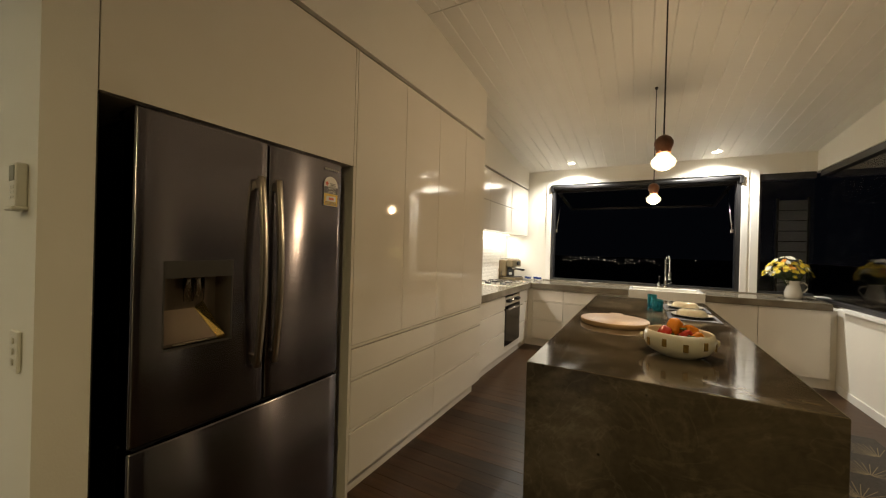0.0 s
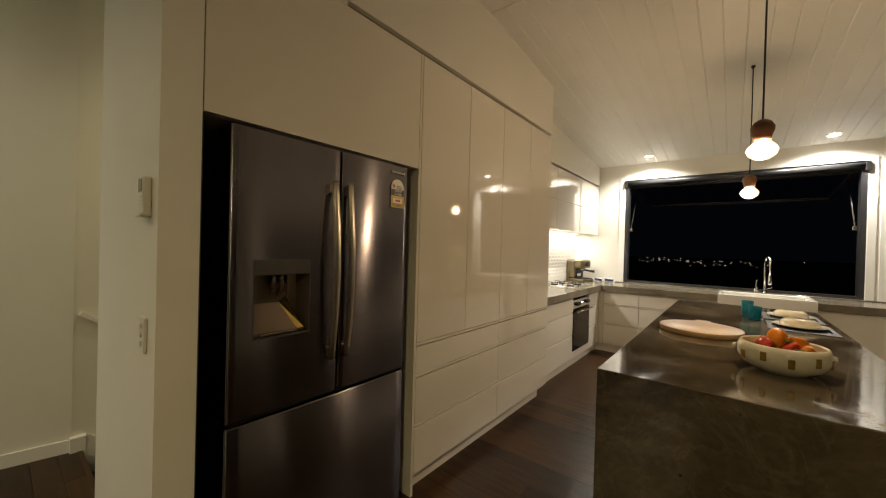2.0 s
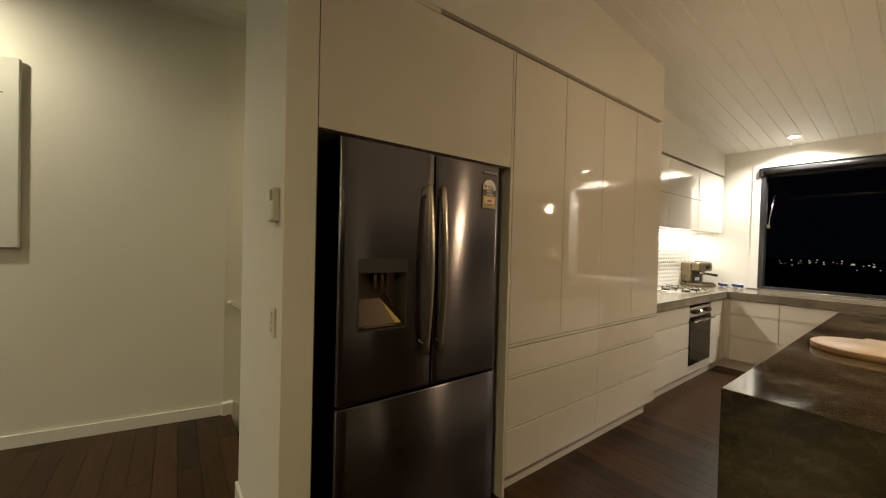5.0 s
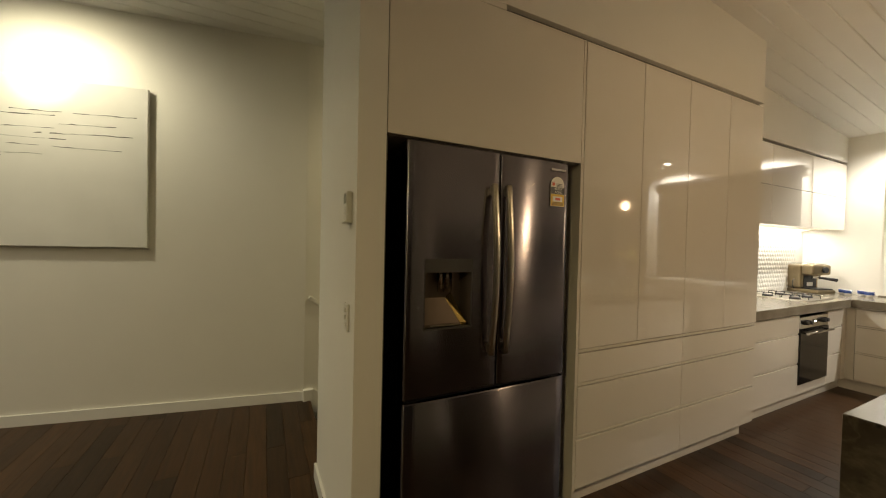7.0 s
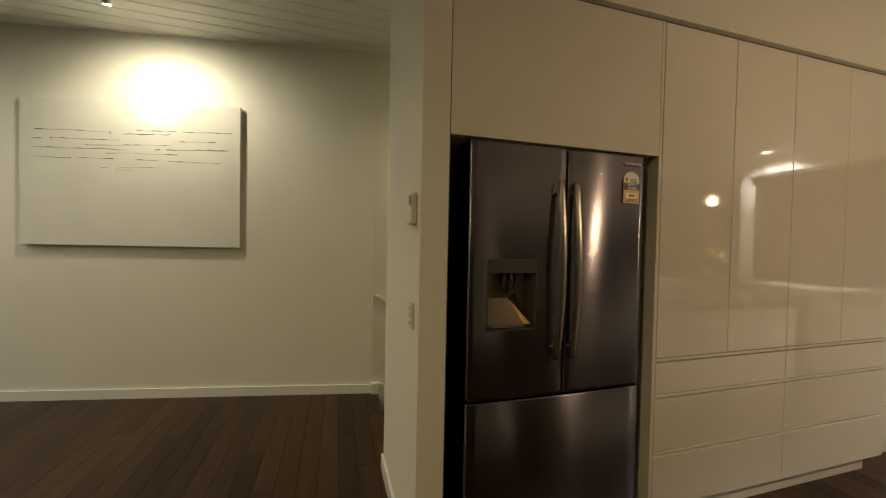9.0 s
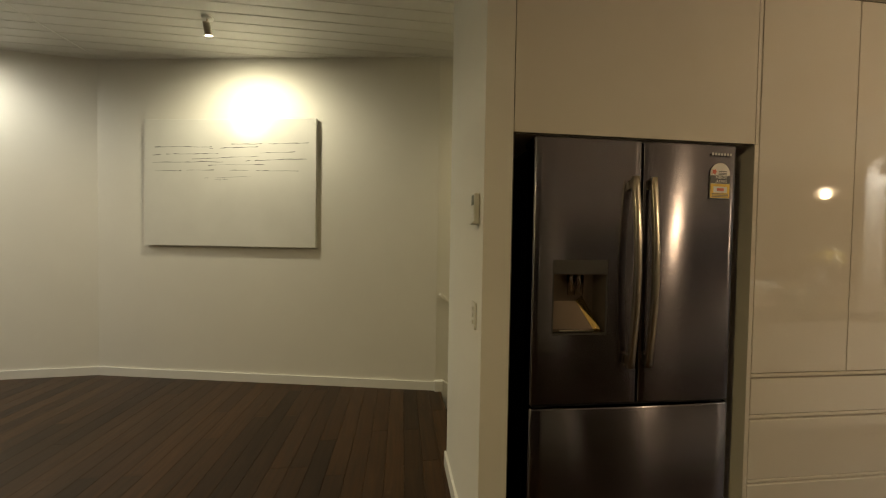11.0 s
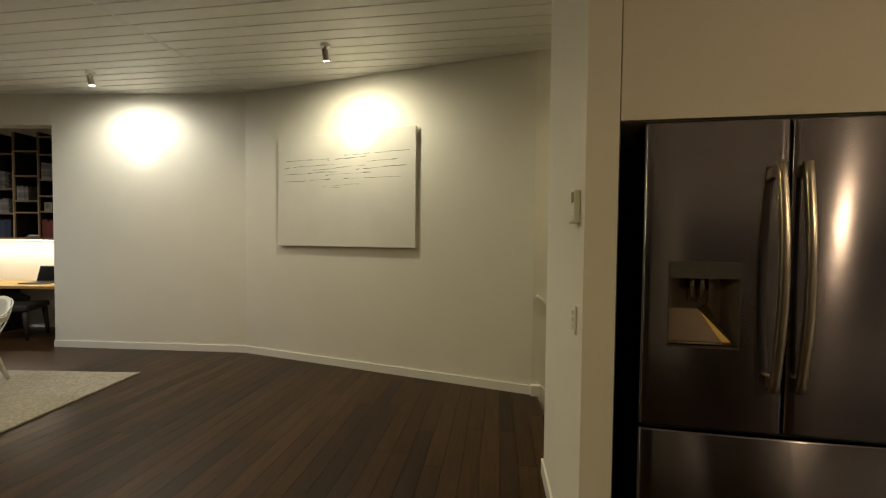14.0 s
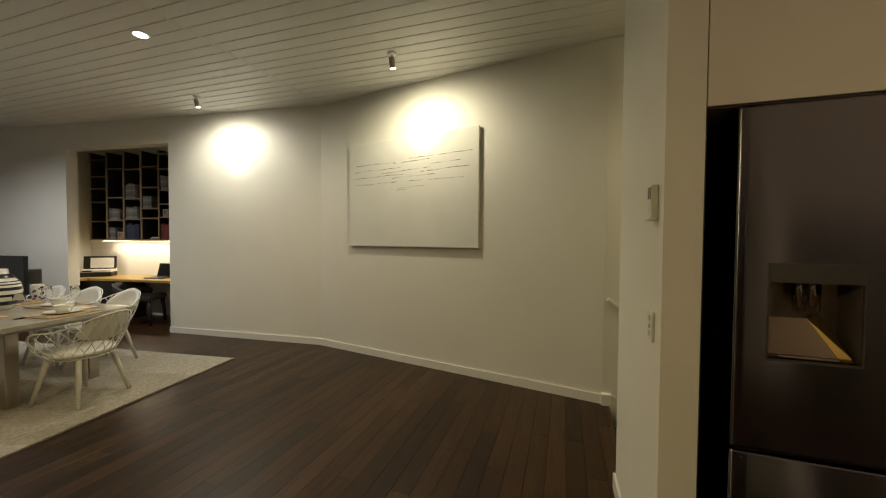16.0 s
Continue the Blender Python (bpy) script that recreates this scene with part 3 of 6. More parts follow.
bm = bmesh.new()
for i in range(64):
    far = rng.uniform(480, 900)
    across = rng.gauss(-0.02, 0.09) - 0.05
    r = rng.uniform(0.35, 0.75) * far / 700
    z = rng.choice((-0.015, -0.0165, -0.018, -0.022)) * far + rng.gauss(0, 2.0) if i < 52 else rng.uniform(-0.12, -0.045) * far
    box(bm, across * far - r, across * far + r, far - r, far + r, max(z, -13.9) - r if i < 52 else z - r, max(z, -13.9) + r if i < 52 else z + r)
city = part("city_lights", bm, M_CITY)
tagged(city, "scattered warm lights of a distant town at night", "town lights", kind="stuff")

# ---------------------------------------------------------------- tall cabinets and fridge
F_X = 0.02  # thickness of a front


def cab(name, y0, y1, z0, z1, label, depth=0.62, group="tall cabinets"):
    ob = thing(name, (CAB_X, y0, z0), label, "cabinet", group)
    part("body", B(-depth, -F_X - 0.002, 0.001, y1 - y0 - 0.001, 0, z1 - z0), M_CABSATIN, ob)
    return ob


def front(ob, name, y0, y1, z0, z1, gap=0.0018):
    return part(name, B(-F_X, 0, y0 + gap, y1 - gap, z0 + gap, z1 - gap, bevel=0.0012), M_CAB, ob)


TALL_TOP, KICK, OPEN_TOP = 2.565, 0.115, 1.902
over = cab("over_fridge_cabinet", 0.442, 1.544, OPEN_TOP, TALL_TOP, "white lacquered cabinet above the fridge")
front(over, "door", 0.0, 1.082, 0.0, TALL_TOP - OPEN_TOP, gap=0.0009)
part("top_filler", B(-F_X, 0, 0.001, 0.571, TALL_TOP - OPEN_TOP, TALL_TOP - OPEN_TOP + 0.0265), M_CAB, over)
part("end_strip", B(-F_X, 0, 1.084, 1.100, 0, TALL_TOP - OPEN_TOP), M_CAB, over)
side = thing("fridge_side_panel", (CAB_X, 1.523, 0.0), "white lacquered panel beside the fridge", "panel")
part("panel", B(-0.62, 0, 0.001, 0.020, 0, OPEN_TOP - 0.001), M_CAB, side)
# black sheet stands for the shade left of the fridge
recess_shade = thing("fridge_side_panel", (CAB_X, 0.441, 0.0), "black sheet for the shade in the fridge recess", "panel")
part("panel", B(-0.62, -0.012, 0.0, 0.006, 0, OPEN_TOP - 0.001), M_BLACK, recess_shade)

DOORS = [1.546, 2.032, 2.497, 2.980, 3.450]
for k in (0, 2):
    ya, yb, yc = DOORS[k:k + 3]
    unit = cab("pantry_cabinet", ya, yc, KICK, TALL_TOP, "tall glossy white pantry cabinet with doors over three drawers")
    front(unit, "door", 0, yb - ya, 0.892 - KICK, TALL_TOP - KICK)
    front(unit, "door", yb - ya, yc - ya, 0.892 - KICK, TALL_TOP - KICK)
    for z0, z1 in ((0.0, 0.388 - KICK), (0.412 - KICK, 0.682 - KICK), (0.706 - KICK, 0.868 - KICK)):
        drawer = front(unit, "drawer_front", 0, yc - ya, z0, z1)
        part("finger_rail", B(-0.026, -0.003, 0.003, yc - ya - 0.003, z1 + 0.003, z1 + 0.021, bevel=0.006, seg=3), M_CAB, drawer)
shell("trim_tall_kick", B(-1.95, CAB_X - 0.06, 1.546, 3.39, 0.001, KICK - 0.001), M_CAB, "white kickboard under the pantry cabinets", "kickboard")
shell("trim_tall_gap", B(-1.95, CAB_X - 0.03, 0.442, 3.45, TALL_TOP + 0.001, TALL_TOP + 0.027), M_GAP, "dark shadow gap above the tall cabinets", "trim")
bm = bmesh.new()
prism(bm, [(CAB_X, 0.442), (CAB_X, 3.45), (-2.15, 3.45), (-2.15, 0.442)], TALL_TOP + 0.028, TOP)
shell("wall_bulkhead", bm, M_WALL, "plain bulkhead between the tall cabinets and the raked ceiling", "bulkhead")
shell("wall_cabinet_end", B(-2.098, CAB_X - 0.02, 3.451, 3.468, KICK, TALL_TOP), M_CABSATIN, "white end panel of the tall cabinets", "panel")

# fridge
fridge = thing("fridge", (CAB_X + 0.01, 0.526, 0.0), "brushed steel french door fridge with an ice dispenser", "fridge")
FW, FT, SPLIT = 0.905, 1.886, 0.776


MID = 0.470


def bulge(y):
    """How far a door stands proud: each of the two upper doors is softly bowed."""
    if y < MID:
        v = (MID - y) / MID
        return 0.002 + 0.004 * (1 - v * v)
    v = (2 * y - MID - FW) / (FW - MID)
    return 0.0065 * (1 - v * v)


def drawer_bulge(y):
    u = 2 * y / FW - 1
    return 0.009 * (1 - u * u)


def curved_door(y0, y1, z0, z1, hole=None, bow=bulge):
    """A door slab with a softly bowed front, rounded outer edges and, where asked, a rectangular recess."""
    bm = bmesh.new()
    ys = sorted({y0, y0 + 0.004, y0 + 0.012, y1 - 0.012, y1 - 0.004, y1, *([hole[0], hole[1]] if hole else []),
                 *[y0 + (y1 - y0) * i / 14 for i in range(1, 14)]})
    zs = sorted({z0, z0 + 0.006, z1 - 0.006, z1, *([hole[2], hole[3]] if hole else [])})

    def depth(y, z):
        edge = 0.0
        for a, b in ((y - y0, 0.012), (y1 - y, 0.012)):
            if a < b:
                edge += 0.010 * (1 - a / b) ** 2
        for a in (z - z0, z1 - z):
            if a < 0.006:
                edge += 0.004
        return bow(y) - edge

    grid = {(i, j): bm.verts.new((depth(y, z), y, z)) for i, y in enumerate(ys) for j, z in enumerate(zs)}
    back = {(i, j): bm.verts.new((-0.075, ys[i], zs[j])) for i, j in grid if i in (0, len(ys) - 1) or j in (0, len(zs) - 1)}
    for i in range(len(ys) - 1):
        for j in range(len(zs) - 1):
            if hole and hole[0] <= ys[i] < hole[1] and hole[2] <= zs[j] < hole[3]:
                continue
            f = bm.faces.new((grid[i, j], grid[i + 1, j], grid[i + 1, j + 1], grid[i, j + 1]))
            f.smooth = True
    for i in range(len(ys) - 1):
        for j in (0, len(zs) - 1):
            bm.faces.new((grid[i, j], grid[i + 1, j], back[i + 1, j], back[i, j]))
    for j in range(len(zs) - 1):
        for i in (0, len(ys) - 1):
            bm.faces.new((grid[i, j], grid[i, j + 1], back[i, j + 1], back[i, j]))
    return bm


part("body", B(-0.60, -0.085, 0.012, FW - 0.012, 0.03, FT - 0.02, bevel=0.006), M_BLACK, fridge, "black fridge case")
for fy in (0.08, FW - 0.08):
    part("foot", tube(bmesh.new(), [(-0.12, fy, 0.0), (-0.12, fy, 0.035)], 0.02, 10), M_BLACK, fridge)
HOLE = (0.092, 0.318, 1.088, 1.330)
left = part("door", curved_door(0.0, MID - 0.004, SPLIT + 0.012, FT, HOLE), M_STEEL, fridge)
right = part("door", curved_door(MID + 0.004, FW, SPLIT + 0.012, FT), M_STEEL, fridge)
low = part("freezer_drawer", curved_door(0.0, FW, 0.06, SPLIT - 0.004, None, drawer_bulge), M_STEEL, fridge)
part("gasket", B(-0.08, -0.02, 0.02, FW - 0.02, SPLIT - 0.006, SPLIT + 0.014), M_BLACK, fridge)
part("gasket", B(-0.08, -0.012, MID - 0.006, MID + 0.006, SPLIT + 0.014, FT - 0.01), M_BLACK, fridge)
for fy in (0.05, FW - 0.05):
    part("hinge_cover", B(-0.16, -0.03, fy - 0.035, fy + 0.035, FT - 0.015, FT + 0.012, bevel=0.005), M_BLACK, fridge)
    part("hinge_pin", B(-0.05, -0.015, fy - 0.03, fy + 0.03, SPLIT - 0.012, SPLIT + 0.016, bevel=0.004), M_BLACK, fridge)

# dispenser
a, b, c, d = HOLE


def door_patch(bm, y0, y1, z0, z1, off, thick=0.02, n=8):
    """A thin slab that follows the bow of the fridge door."""
    prev = None
    for k in range(n + 1):
        y = y0 + (y1 - y0) * k / n
        x = bulge(y) + off
        ring = [bm.verts.new(p) for p in ((x, y, z0), (x, y, z1), (x - thick, y, z1), (x - thick, y, z0))]
        if prev:
            for q in range(4):
                bm.faces.new((prev[q], prev[(q + 1) % 4], ring[(q + 1) % 4], ring[q]))
        else:
            bm.faces.new(ring)
        prev = ring
    bm.faces.new(prev[::-1])
    return bm


bm = bmesh.new()
door_patch(bm, a - 0.005, a, c - 0.008, d + 0.060, 0.0015, n=1)
door_patch(bm, b, b + 0.005, c - 0.008, d + 0.060, 0.0015, n=1)
door_patch(bm, a, b, c - 0.008, c, 0.0025)
door_patch(bm, a, b, d, d + 0.060, 0.0025)
disp = part("dispenser", bm, M_PANEL, left, "dark grey water and ice dispenser surround")
bm = bmesh.new()
back_x = -0.050
ring = [(a, c), (b, c), (b, d), (a, d)]
near = [bm.verts.new((bulge(y) - 0.004, y, z)) for y, z in ring]
deep = [bm.verts.new((back_x, y + (0.012 if y == a else -0.03), z)) for y, z in ring]
bm.faces.new(deep)
for i in range(4):
    bm.faces.new((near[i], near[(i + 1) % 4], deep[(i + 1) % 4], deep[i]))
part("recess", bm, M_BRONZE, disp, "dark satin recess lining")
bm = bmesh.new()
xa = bulge(a) - 0.010
top_l, top_r = (back_x + 0.006, a + 0.012, c + 0.125), (back_x + 0.006, b - 0.108, c + 0.125)
low_l, low_r = (xa, a + 0.004, c + 0.014), (xa, b - 0.048, c + 0.014)
edge_t, edge_b = (back_x + 0.012, b - 0.084, c + 0.150), (xa, b - 0.014, c + 0.014)


def wedge(ring):
    """A sloping plate with skirts down to the floor of the recess."""
    bm = bmesh.new()
    vs = [bm.verts.new(p) for p in ring]
    bm.faces.new(vs)
    lowv = [bm.verts.new((v.co.x, v.co.y, c + 0.002)) for v in vs]
    for i in range(4):
        bm.faces.new((vs[i], vs[(i + 1) % 4], lowv[(i + 1) % 4], lowv[i]))
    return bm


part("chute_ramp", wedge((top_l, top_r, low_r, low_l)), M_BRONZE, disp, "satin bronze ramp behind the glass rest")
# the ramp's right facet, its yellow reflection put in as gold metal
part("ramp_glint", wedge(((top_r[0], top_r[1] + 0.001, top_r[2]), edge_t, edge_b, (low_r[0], low_r[1] + 0.001, low_r[2]))), M_GOLDGLINT, disp, "bevelled ramp edge coloured gold for a warm reflection")
part("drip_lip", B(xa - 0.004, xa + 0.006, a + 0.030, b - 0.045, c + 0.003, c + 0.010, bevel=0.002), M_HANDLE, disp)
for ny, nr in (((a + b) / 2 - 0.026, 0.017), ((a + b) / 2 + 0.006, 0.021)):
    chute = part("nozzle", lathe(bmesh.new(), [(nr * 0.86, 0.0), (nr, 0.012), (nr, 0.086), (nr * 0.8, 0.088), (nr * 0.8, 0.012), (nr * 0.7, 0.002)], 20, (-0.024, ny, d - 0.09)), M_CHUTE, disp, "clear plastic chute")
    # chrome filling added to give the clear chute its bright glints
    part("nozzle_glint", lathe(bmesh.new(), [(0.0, 0.0), (nr * 0.5, 0.0), (nr * 0.62, 0.07), (0.0, 0.07)], 14, (-0.024, ny, d - 0.074)), M_CHROME, chute)

# handles: long bowed bars
for owner, hy, sway in ((left, MID - 0.052, -0.006), (right, MID + 0.030, 0.006)):
    bm = bmesh.new()
    n = 18
    prev = None
    for i in range(n + 1):
        u = i / n
        z = 0.945 + (1.735 - 0.945) * u
        bow = 0.026 + 0.030 * math.sin(math.pi * u)
        x = bulge(hy) + bow
        hw = 0.0145
        ring = [bm.verts.new((x + dx, hy + dy, z)) for dx, dy in
                ((-0.007, -hw), (0.004, -hw), (0.008, -hw * 0.6), (0.009, 0), (0.008, hw * 0.6), (0.004, hw), (-0.007, hw))]
        if prev:
            for k in range(7):
                f = bm.faces.new((prev[k], prev[(k + 1) % 7], ring[(k + 1) % 7], ring[k]))
                f.smooth = k in (1, 2, 3, 4)
        else:
            bm.faces.new(ring)
        prev = ring
    bm.faces.new(prev[::-1])
    bar = part("handle", bm, M_HANDLE, owner, "long bowed polished steel handle")
    for z in (0.975, 1.705):
        part("mount", B(bulge(hy) - 0.004, bulge(hy) + 0.030, hy - 0.011, hy + 0.011, z - 0.02, z + 0.02, bevel=0.003), M_HANDLE, bar)

# rating label and maker's mark
lab = bmesh.new()
lx = bulge(0.83) + 0.0035
ring = [(0.787, 1.640), (0.882, 1.640), (0.882, 1.745)]
ring += [(0.8345 + 0.0475 * math.cos(math.pi * k / 12), 1.745 + 0.046 * math.sin(math.pi * k / 12)) for k in range(1, 12)]
ring += [(0.787, 1.745)]
slant = (bulge(0.882) - bulge(0.787)) / 0.095


def on_door(y, z, off):
    return (bulge(0.787) + slant * (y - 0.787) + off + 0.001, y - 0.017, z + 0.019)


def label_plate(ring, off):
    bm = bmesh.new()
    f = bm.faces.new([bm.verts.new(on_door(y, z, off)) for y, z in ring])
    g = bmesh.ops.extrude_face_region(bm, geom=[f])
    bmesh.ops.translate(bm, vec=(-0.0025, 0, 0), verts=[v for v in g["geom"] if isinstance(v, bmesh.types.BMVert)])
    return bm


def rect(y0, y1, z0, z1):
    return [(y0, z0), (y1, z0), (y1, z1), (y0, z1)]


label = part("rating_label", label_plate(ring, 0.005), M_LABELW, right, "energy rating sticker in white, black and yellow")
part("label_band", label_plate(rect(0.788, 0.881, 1.703, 1.737), 0.0062), M_BLACK, label)
part("label_base", label_plate(rect(0.788, 0.881, 1.642, 1.702), 0.0062), M_LABELY, label)
part("label_box", label_plate(rect(0.802, 0.867, 1.664, 1.690), 0.0074), M_LABELW, label)
part("label_mark", label_plate(rect(0.818, 0.852, 1.671, 1.683), 0.0086), M_LABELR, label)
star = [(0.806 + (0.014 if k % 2 == 0 else 0.007) * math.cos(math.pi * k / 5), 1.752 + (0.014 if k % 2 == 0 else 0.007) * math.sin(math.pi * k / 5)) for k in range(10)]
part("label_star", label_plate(star, 0.0062), M_LABELR, label)
for z in (1.753, 1.746, 1.740):
    part("label_line", label_plate(rect(0.826, 0.866, z, z + 0.003), 0.0062), M_GREY, label)
for z in (1.658, 1.652, 1.646):
    part("label_line", label_plate(rect(0.795, 0.874, z, z + 0.0025), 0.0074), M_GREY, label)


def lettering(text, size, at, parent, mat, turn):
    data = bpy.data.curves.new("lettering", "FONT")
    data.body, data.size, data.align_x, data.align_y, data.extrude = text, size, "CENTER", "CENTER", 0.0003
    data.materials.append(mat)
    ob = new("lettering", data)
    ob.parent = parent
    ob.matrix_local = Matrix.Translation(at) @ turn
    return ob


door_turn = Euler((radians(90), 0, radians(90))).to_matrix().to_4x4()
lettering("ENERGY", 0.0165, on_door(0.8345, 1.7285, 0.0068), label, M_LABELW, door_turn)
lettering("RATING", 0.0165, on_door(0.8345, 1.7115, 0.0068), label, M_LABELW, door_turn)
for k in range(7):
    y = 0.792 + k * 0.0145
    part("makers_mark", label_plate(rect(y, y + 0.0105, 1.822, 1.833), 0.0045), M_CHROME, right)

# ---------------------------------------------------------------- kitchen bench, base and wall units
CT, CB = 0.965, 0.885                      # bench top and underside
BX, BY = -1.50, 5.53                     # fronts of the base units
bench = thing("benchtop", (0, 0, CB), "grey-brown concrete benchtop round the kitchen corner", "benchtop")
bm = bmesh.new()
prism(bm, [(-2.098, 3.47), (-1.458, 3.47), (-1.458, 5.49), (-0.126, 5.49), (-0.126, WIN_Y - 0.002), (-2.098, WIN_Y - 0.002)], 0, CT - CB)
part("slab", bm, M_CONCL, bench)
part("slab", B(0.721, 1.86, 5.49, WIN_Y - 0.002, 0, CT - CB, bevel=0.003), M_CONCL, bench)
part("slab", B(-0.125, 0.720, 5.96, WIN_Y - 0.002, 0, CT - CB), M_CONCL, bench)
shell("trim_window_ledge", B(-1.44, 1.925, WIN_Y - 0.05, WIN_Y - 0.001, CT + 0.001, CT + 0.014, bevel=0.003), M_CONCL, "concrete upstand under the kitchen window", "ledge")

sink = thing("butler_sink", (0.297, 5.70, 0.745), "white ceramic butler sink with an exposed front", "sink")
bm = bmesh.new()
box(bm, -0.42, 0.42, -0.27, -0.225, 0, 0.24, bevel=0.008, seg=2)
box(bm, -0.42, 0.42, 0.215, 0.255, 0, 0.24, bevel=0.006)
box(bm, -0.42, -0.375, -0.225, 0.215, 0, 0.24, bevel=0.006)
box(bm, 0.375, 0.42, -0.225, 0.215, 0, 0.24, bevel=0.006)
box(bm, -0.375, 0.375, -0.225, 0.215, 0, 0.03)
part("basin", bm, M_WHITE, sink)
part("drain", lathe(bmesh.new(), [(0.045, 0.0), (0.045, 0.006), (0.0, 0.004)], 20, (0, 0, 0.03)), M_CHROME, sink)

tap = thing("kitchen_tap", (0.326, 6.08, CT), "tall chrome gooseneck tap behind the sink", "tap")
part("base", lathe(bmesh.new(), [(0.0, 0), (0.027, 0), (0.027, 0.03), (0.018, 0.045), (0.0, 0.045)], 18), M_CHROME, tap)
neck = [(0, 0, 0.03), (0, 0, 0.2), (0, 0, 0.40)]
neck += [(0.020 - 0.020 * math.cos(a * math.pi / 8), -0.05 + 0.05 * math.cos(a * math.pi / 8), 0.40 + 0.075 * math.sin(a * math.pi / 8)) for a in range(1, 9)]
part("neck", tube(bmesh.new(), neck, 0.0125, 12), M_CHROME, tap)
part("hose", tube(bmesh.new(), [(0.040, -0.10, 0.40), (0.041, -0.102, 0.24)], 0.010, 12), M_CHROME, tap)
part("spray_head", lathe(bmesh.new(), [(0, 0.0), (0.020, 0.0), (0.024, 0.02), (0.017, 0.10), (0.010, 0.125), (0, 0.125)], 16, (0.041, -0.102, 0.13)), M_CHROME, tap)
part("lever", tube(bmesh.new(), [(0.02, 0, 0.07), (0.06, 0, 0.085), (0.075, 0, 0.10)], 0.006, 8), M_CHROME, tap)
soap = thing("soap_pump", (0.246, 6.07, CT), "chrome soap pump beside the tap", "soap pump")
part("body", lathe(bmesh.new(), [(0, 0), (0.024, 0), (0.026, 0.06), (0.016, 0.085), (0, 0.085)], 16), M_CHROME, soap)
part("pump", tube(bmesh.new(), [(0, 0, 0.08), (0, 0, 0.17), (0.01, -0.03, 0.175)], 0.006, 8), M_CHROME, soap)


def base_unit(name, origin, wide, axis, rows, label, depth=0.55):
    """A base cabinet with fronts on one side. axis 'x': fronts face +x and the unit runs along y; 'y': fronts face -y, along x."""
    turn = 0 if axis == "x" else -90
    ob = thing(name, origin, label, "cabinet", "base cabinets", turn)
    part("body", B(-depth, -0.022, 0.001, wide - 0.001, 0, CB - 0.125), M_CABSATIN, ob)
    for kind, a, b, z0, z1 in rows:
        f = part(kind, B(-0.02, 0, a + 0.0018, b - 0.0018, z0, z1, bevel=0.0012), M_CAB, ob)
        if kind == "drawer_front":
            part("finger_rail", B(-0.034, -0.006, a + 0.003, b - 0.003, z1 + 0.002, z1 + 0.018, bevel=0.003), M_CAB, f)
    return ob


Z1 = 0.12


def drawers(a, b):
    return [("drawer_front", a, b, 0.004, 0.283), ("drawer_front", a, b, 0.304, 0.56), ("drawer_front", a, b, 0.582, 0.745)]


base_unit("base_cabinet", (BX, 3.47, Z1), 0.970, "x", drawers(0, 0.970), "white base cabinet with three drawers beside the oven")
base_unit("base_cabinet", (BX, 5.062, Z1), 0.372, "x", drawers(0, 0.372), "narrow white base cabinet with drawers at the corner")
corner = thing("corner_filler", (BX, 5.435, Z1), "white corner filler between the base cabinets", "filler panel")
part("panel", B(-0.02, 0, 0, 0.095, 0, CB - Z1 - 0.001), M_CABSATIN, corner)
part("panel", B(0.001, 0.065, 0.096, 0.115, 0, CB - Z1 - 0.001), M_CABSATIN, corner)
base_unit("base_cabinet", (-1.433, BY, Z1), 0.451, "y", drawers(0, 0.451), "white base cabinet with three drawers below the window")
base_unit("base_cabinet", (-0.981, BY, Z1), 0.853, "y", drawers(0, 0.853), "wide white base cabinet with drawers beside the sink")
base_unit("base_cabinet", (-0.127, BY, Z1), 0.848, "y", [("door", 0, 0.424, 0.004, 0.60), ("door", 0.424, 0.848, 0.004, 0.60)],
          "white cabinet with two doors below the sink")
base_unit("base_cabinet", (0.722, BY, Z1), 0.516, "y", [("door", 0, 0.516, 0.004, 0.76)], "white base cabinet with one plain door")
base_unit("base_cabinet", (1.239, BY, Z1), 0.621, "y", [("door", 0, 0.621, 0.004, 0.76)], "white base cabinet with one plain door at the end")
endp = thing("bench_end_panel", (1.861, BY + 0.06, 0.001), "white end panel of the bench beside the low wall", "panel")
part("panel", B(0, 0.066, 0, 0.6, 0, CB - 0.003), M_CAB, endp)
shell("trim_kick_left", B(-2.0, BX - 0.06, 3.47, 5.59, 0.001, Z1 - 0.002), M_CAB, "white kickboard", "kickboard")
shell("trim_kick_window", B(BX - 0.059, 1.86, BY + 0.06, 6.1, 0.001, Z1 - 0.002), M_CAB, "white kickboard", "kickboard")

oven = thing("oven", (BX, 4.442, 0.21), "stainless built-in oven with a dark glass door", "oven")
part("case", B(-0.5, -0.022, 0.002, 0.616, 0, 0.634), M_BLACK, oven)
part("control_panel", B(-0.02, 0.004, 0.004, 0.614, 0.524, 0.634, bevel=0.002), M_CHROME, oven)
odoor = part("door", B(-0.02, 0.010, 0.004, 0.614, 0.004, 0.518, bevel=0.003), M_SCREEN, oven, "dark glass oven door")
part("handle", tube(bmesh.new(), [(0.05, 0.03, 0.487), (0.05, 0.588, 0.487)], 0.011, 10), M_CHROME, odoor)
for y in (0.06, 0.555):
    part("handle_post", tube(bmesh.new(), [(0.009, y, 0.487), (0.05, y, 0.487)], 0.008, 8), M_CHROME, odoor)
for y in (0.10, 0.17, 0.47, 0.54):
    part("knob", tube(bmesh.new(), [(0.003, y, 0.579), (0.012, y, 0.579), (0.034, y, 0.579)], [0.024, 0.021, 0.018], 14), M_BLACK, oven)
part("display", B(0.004, 0.006, 0.26, 0.37, 0.560, 0.599), M_SCREEN, oven)
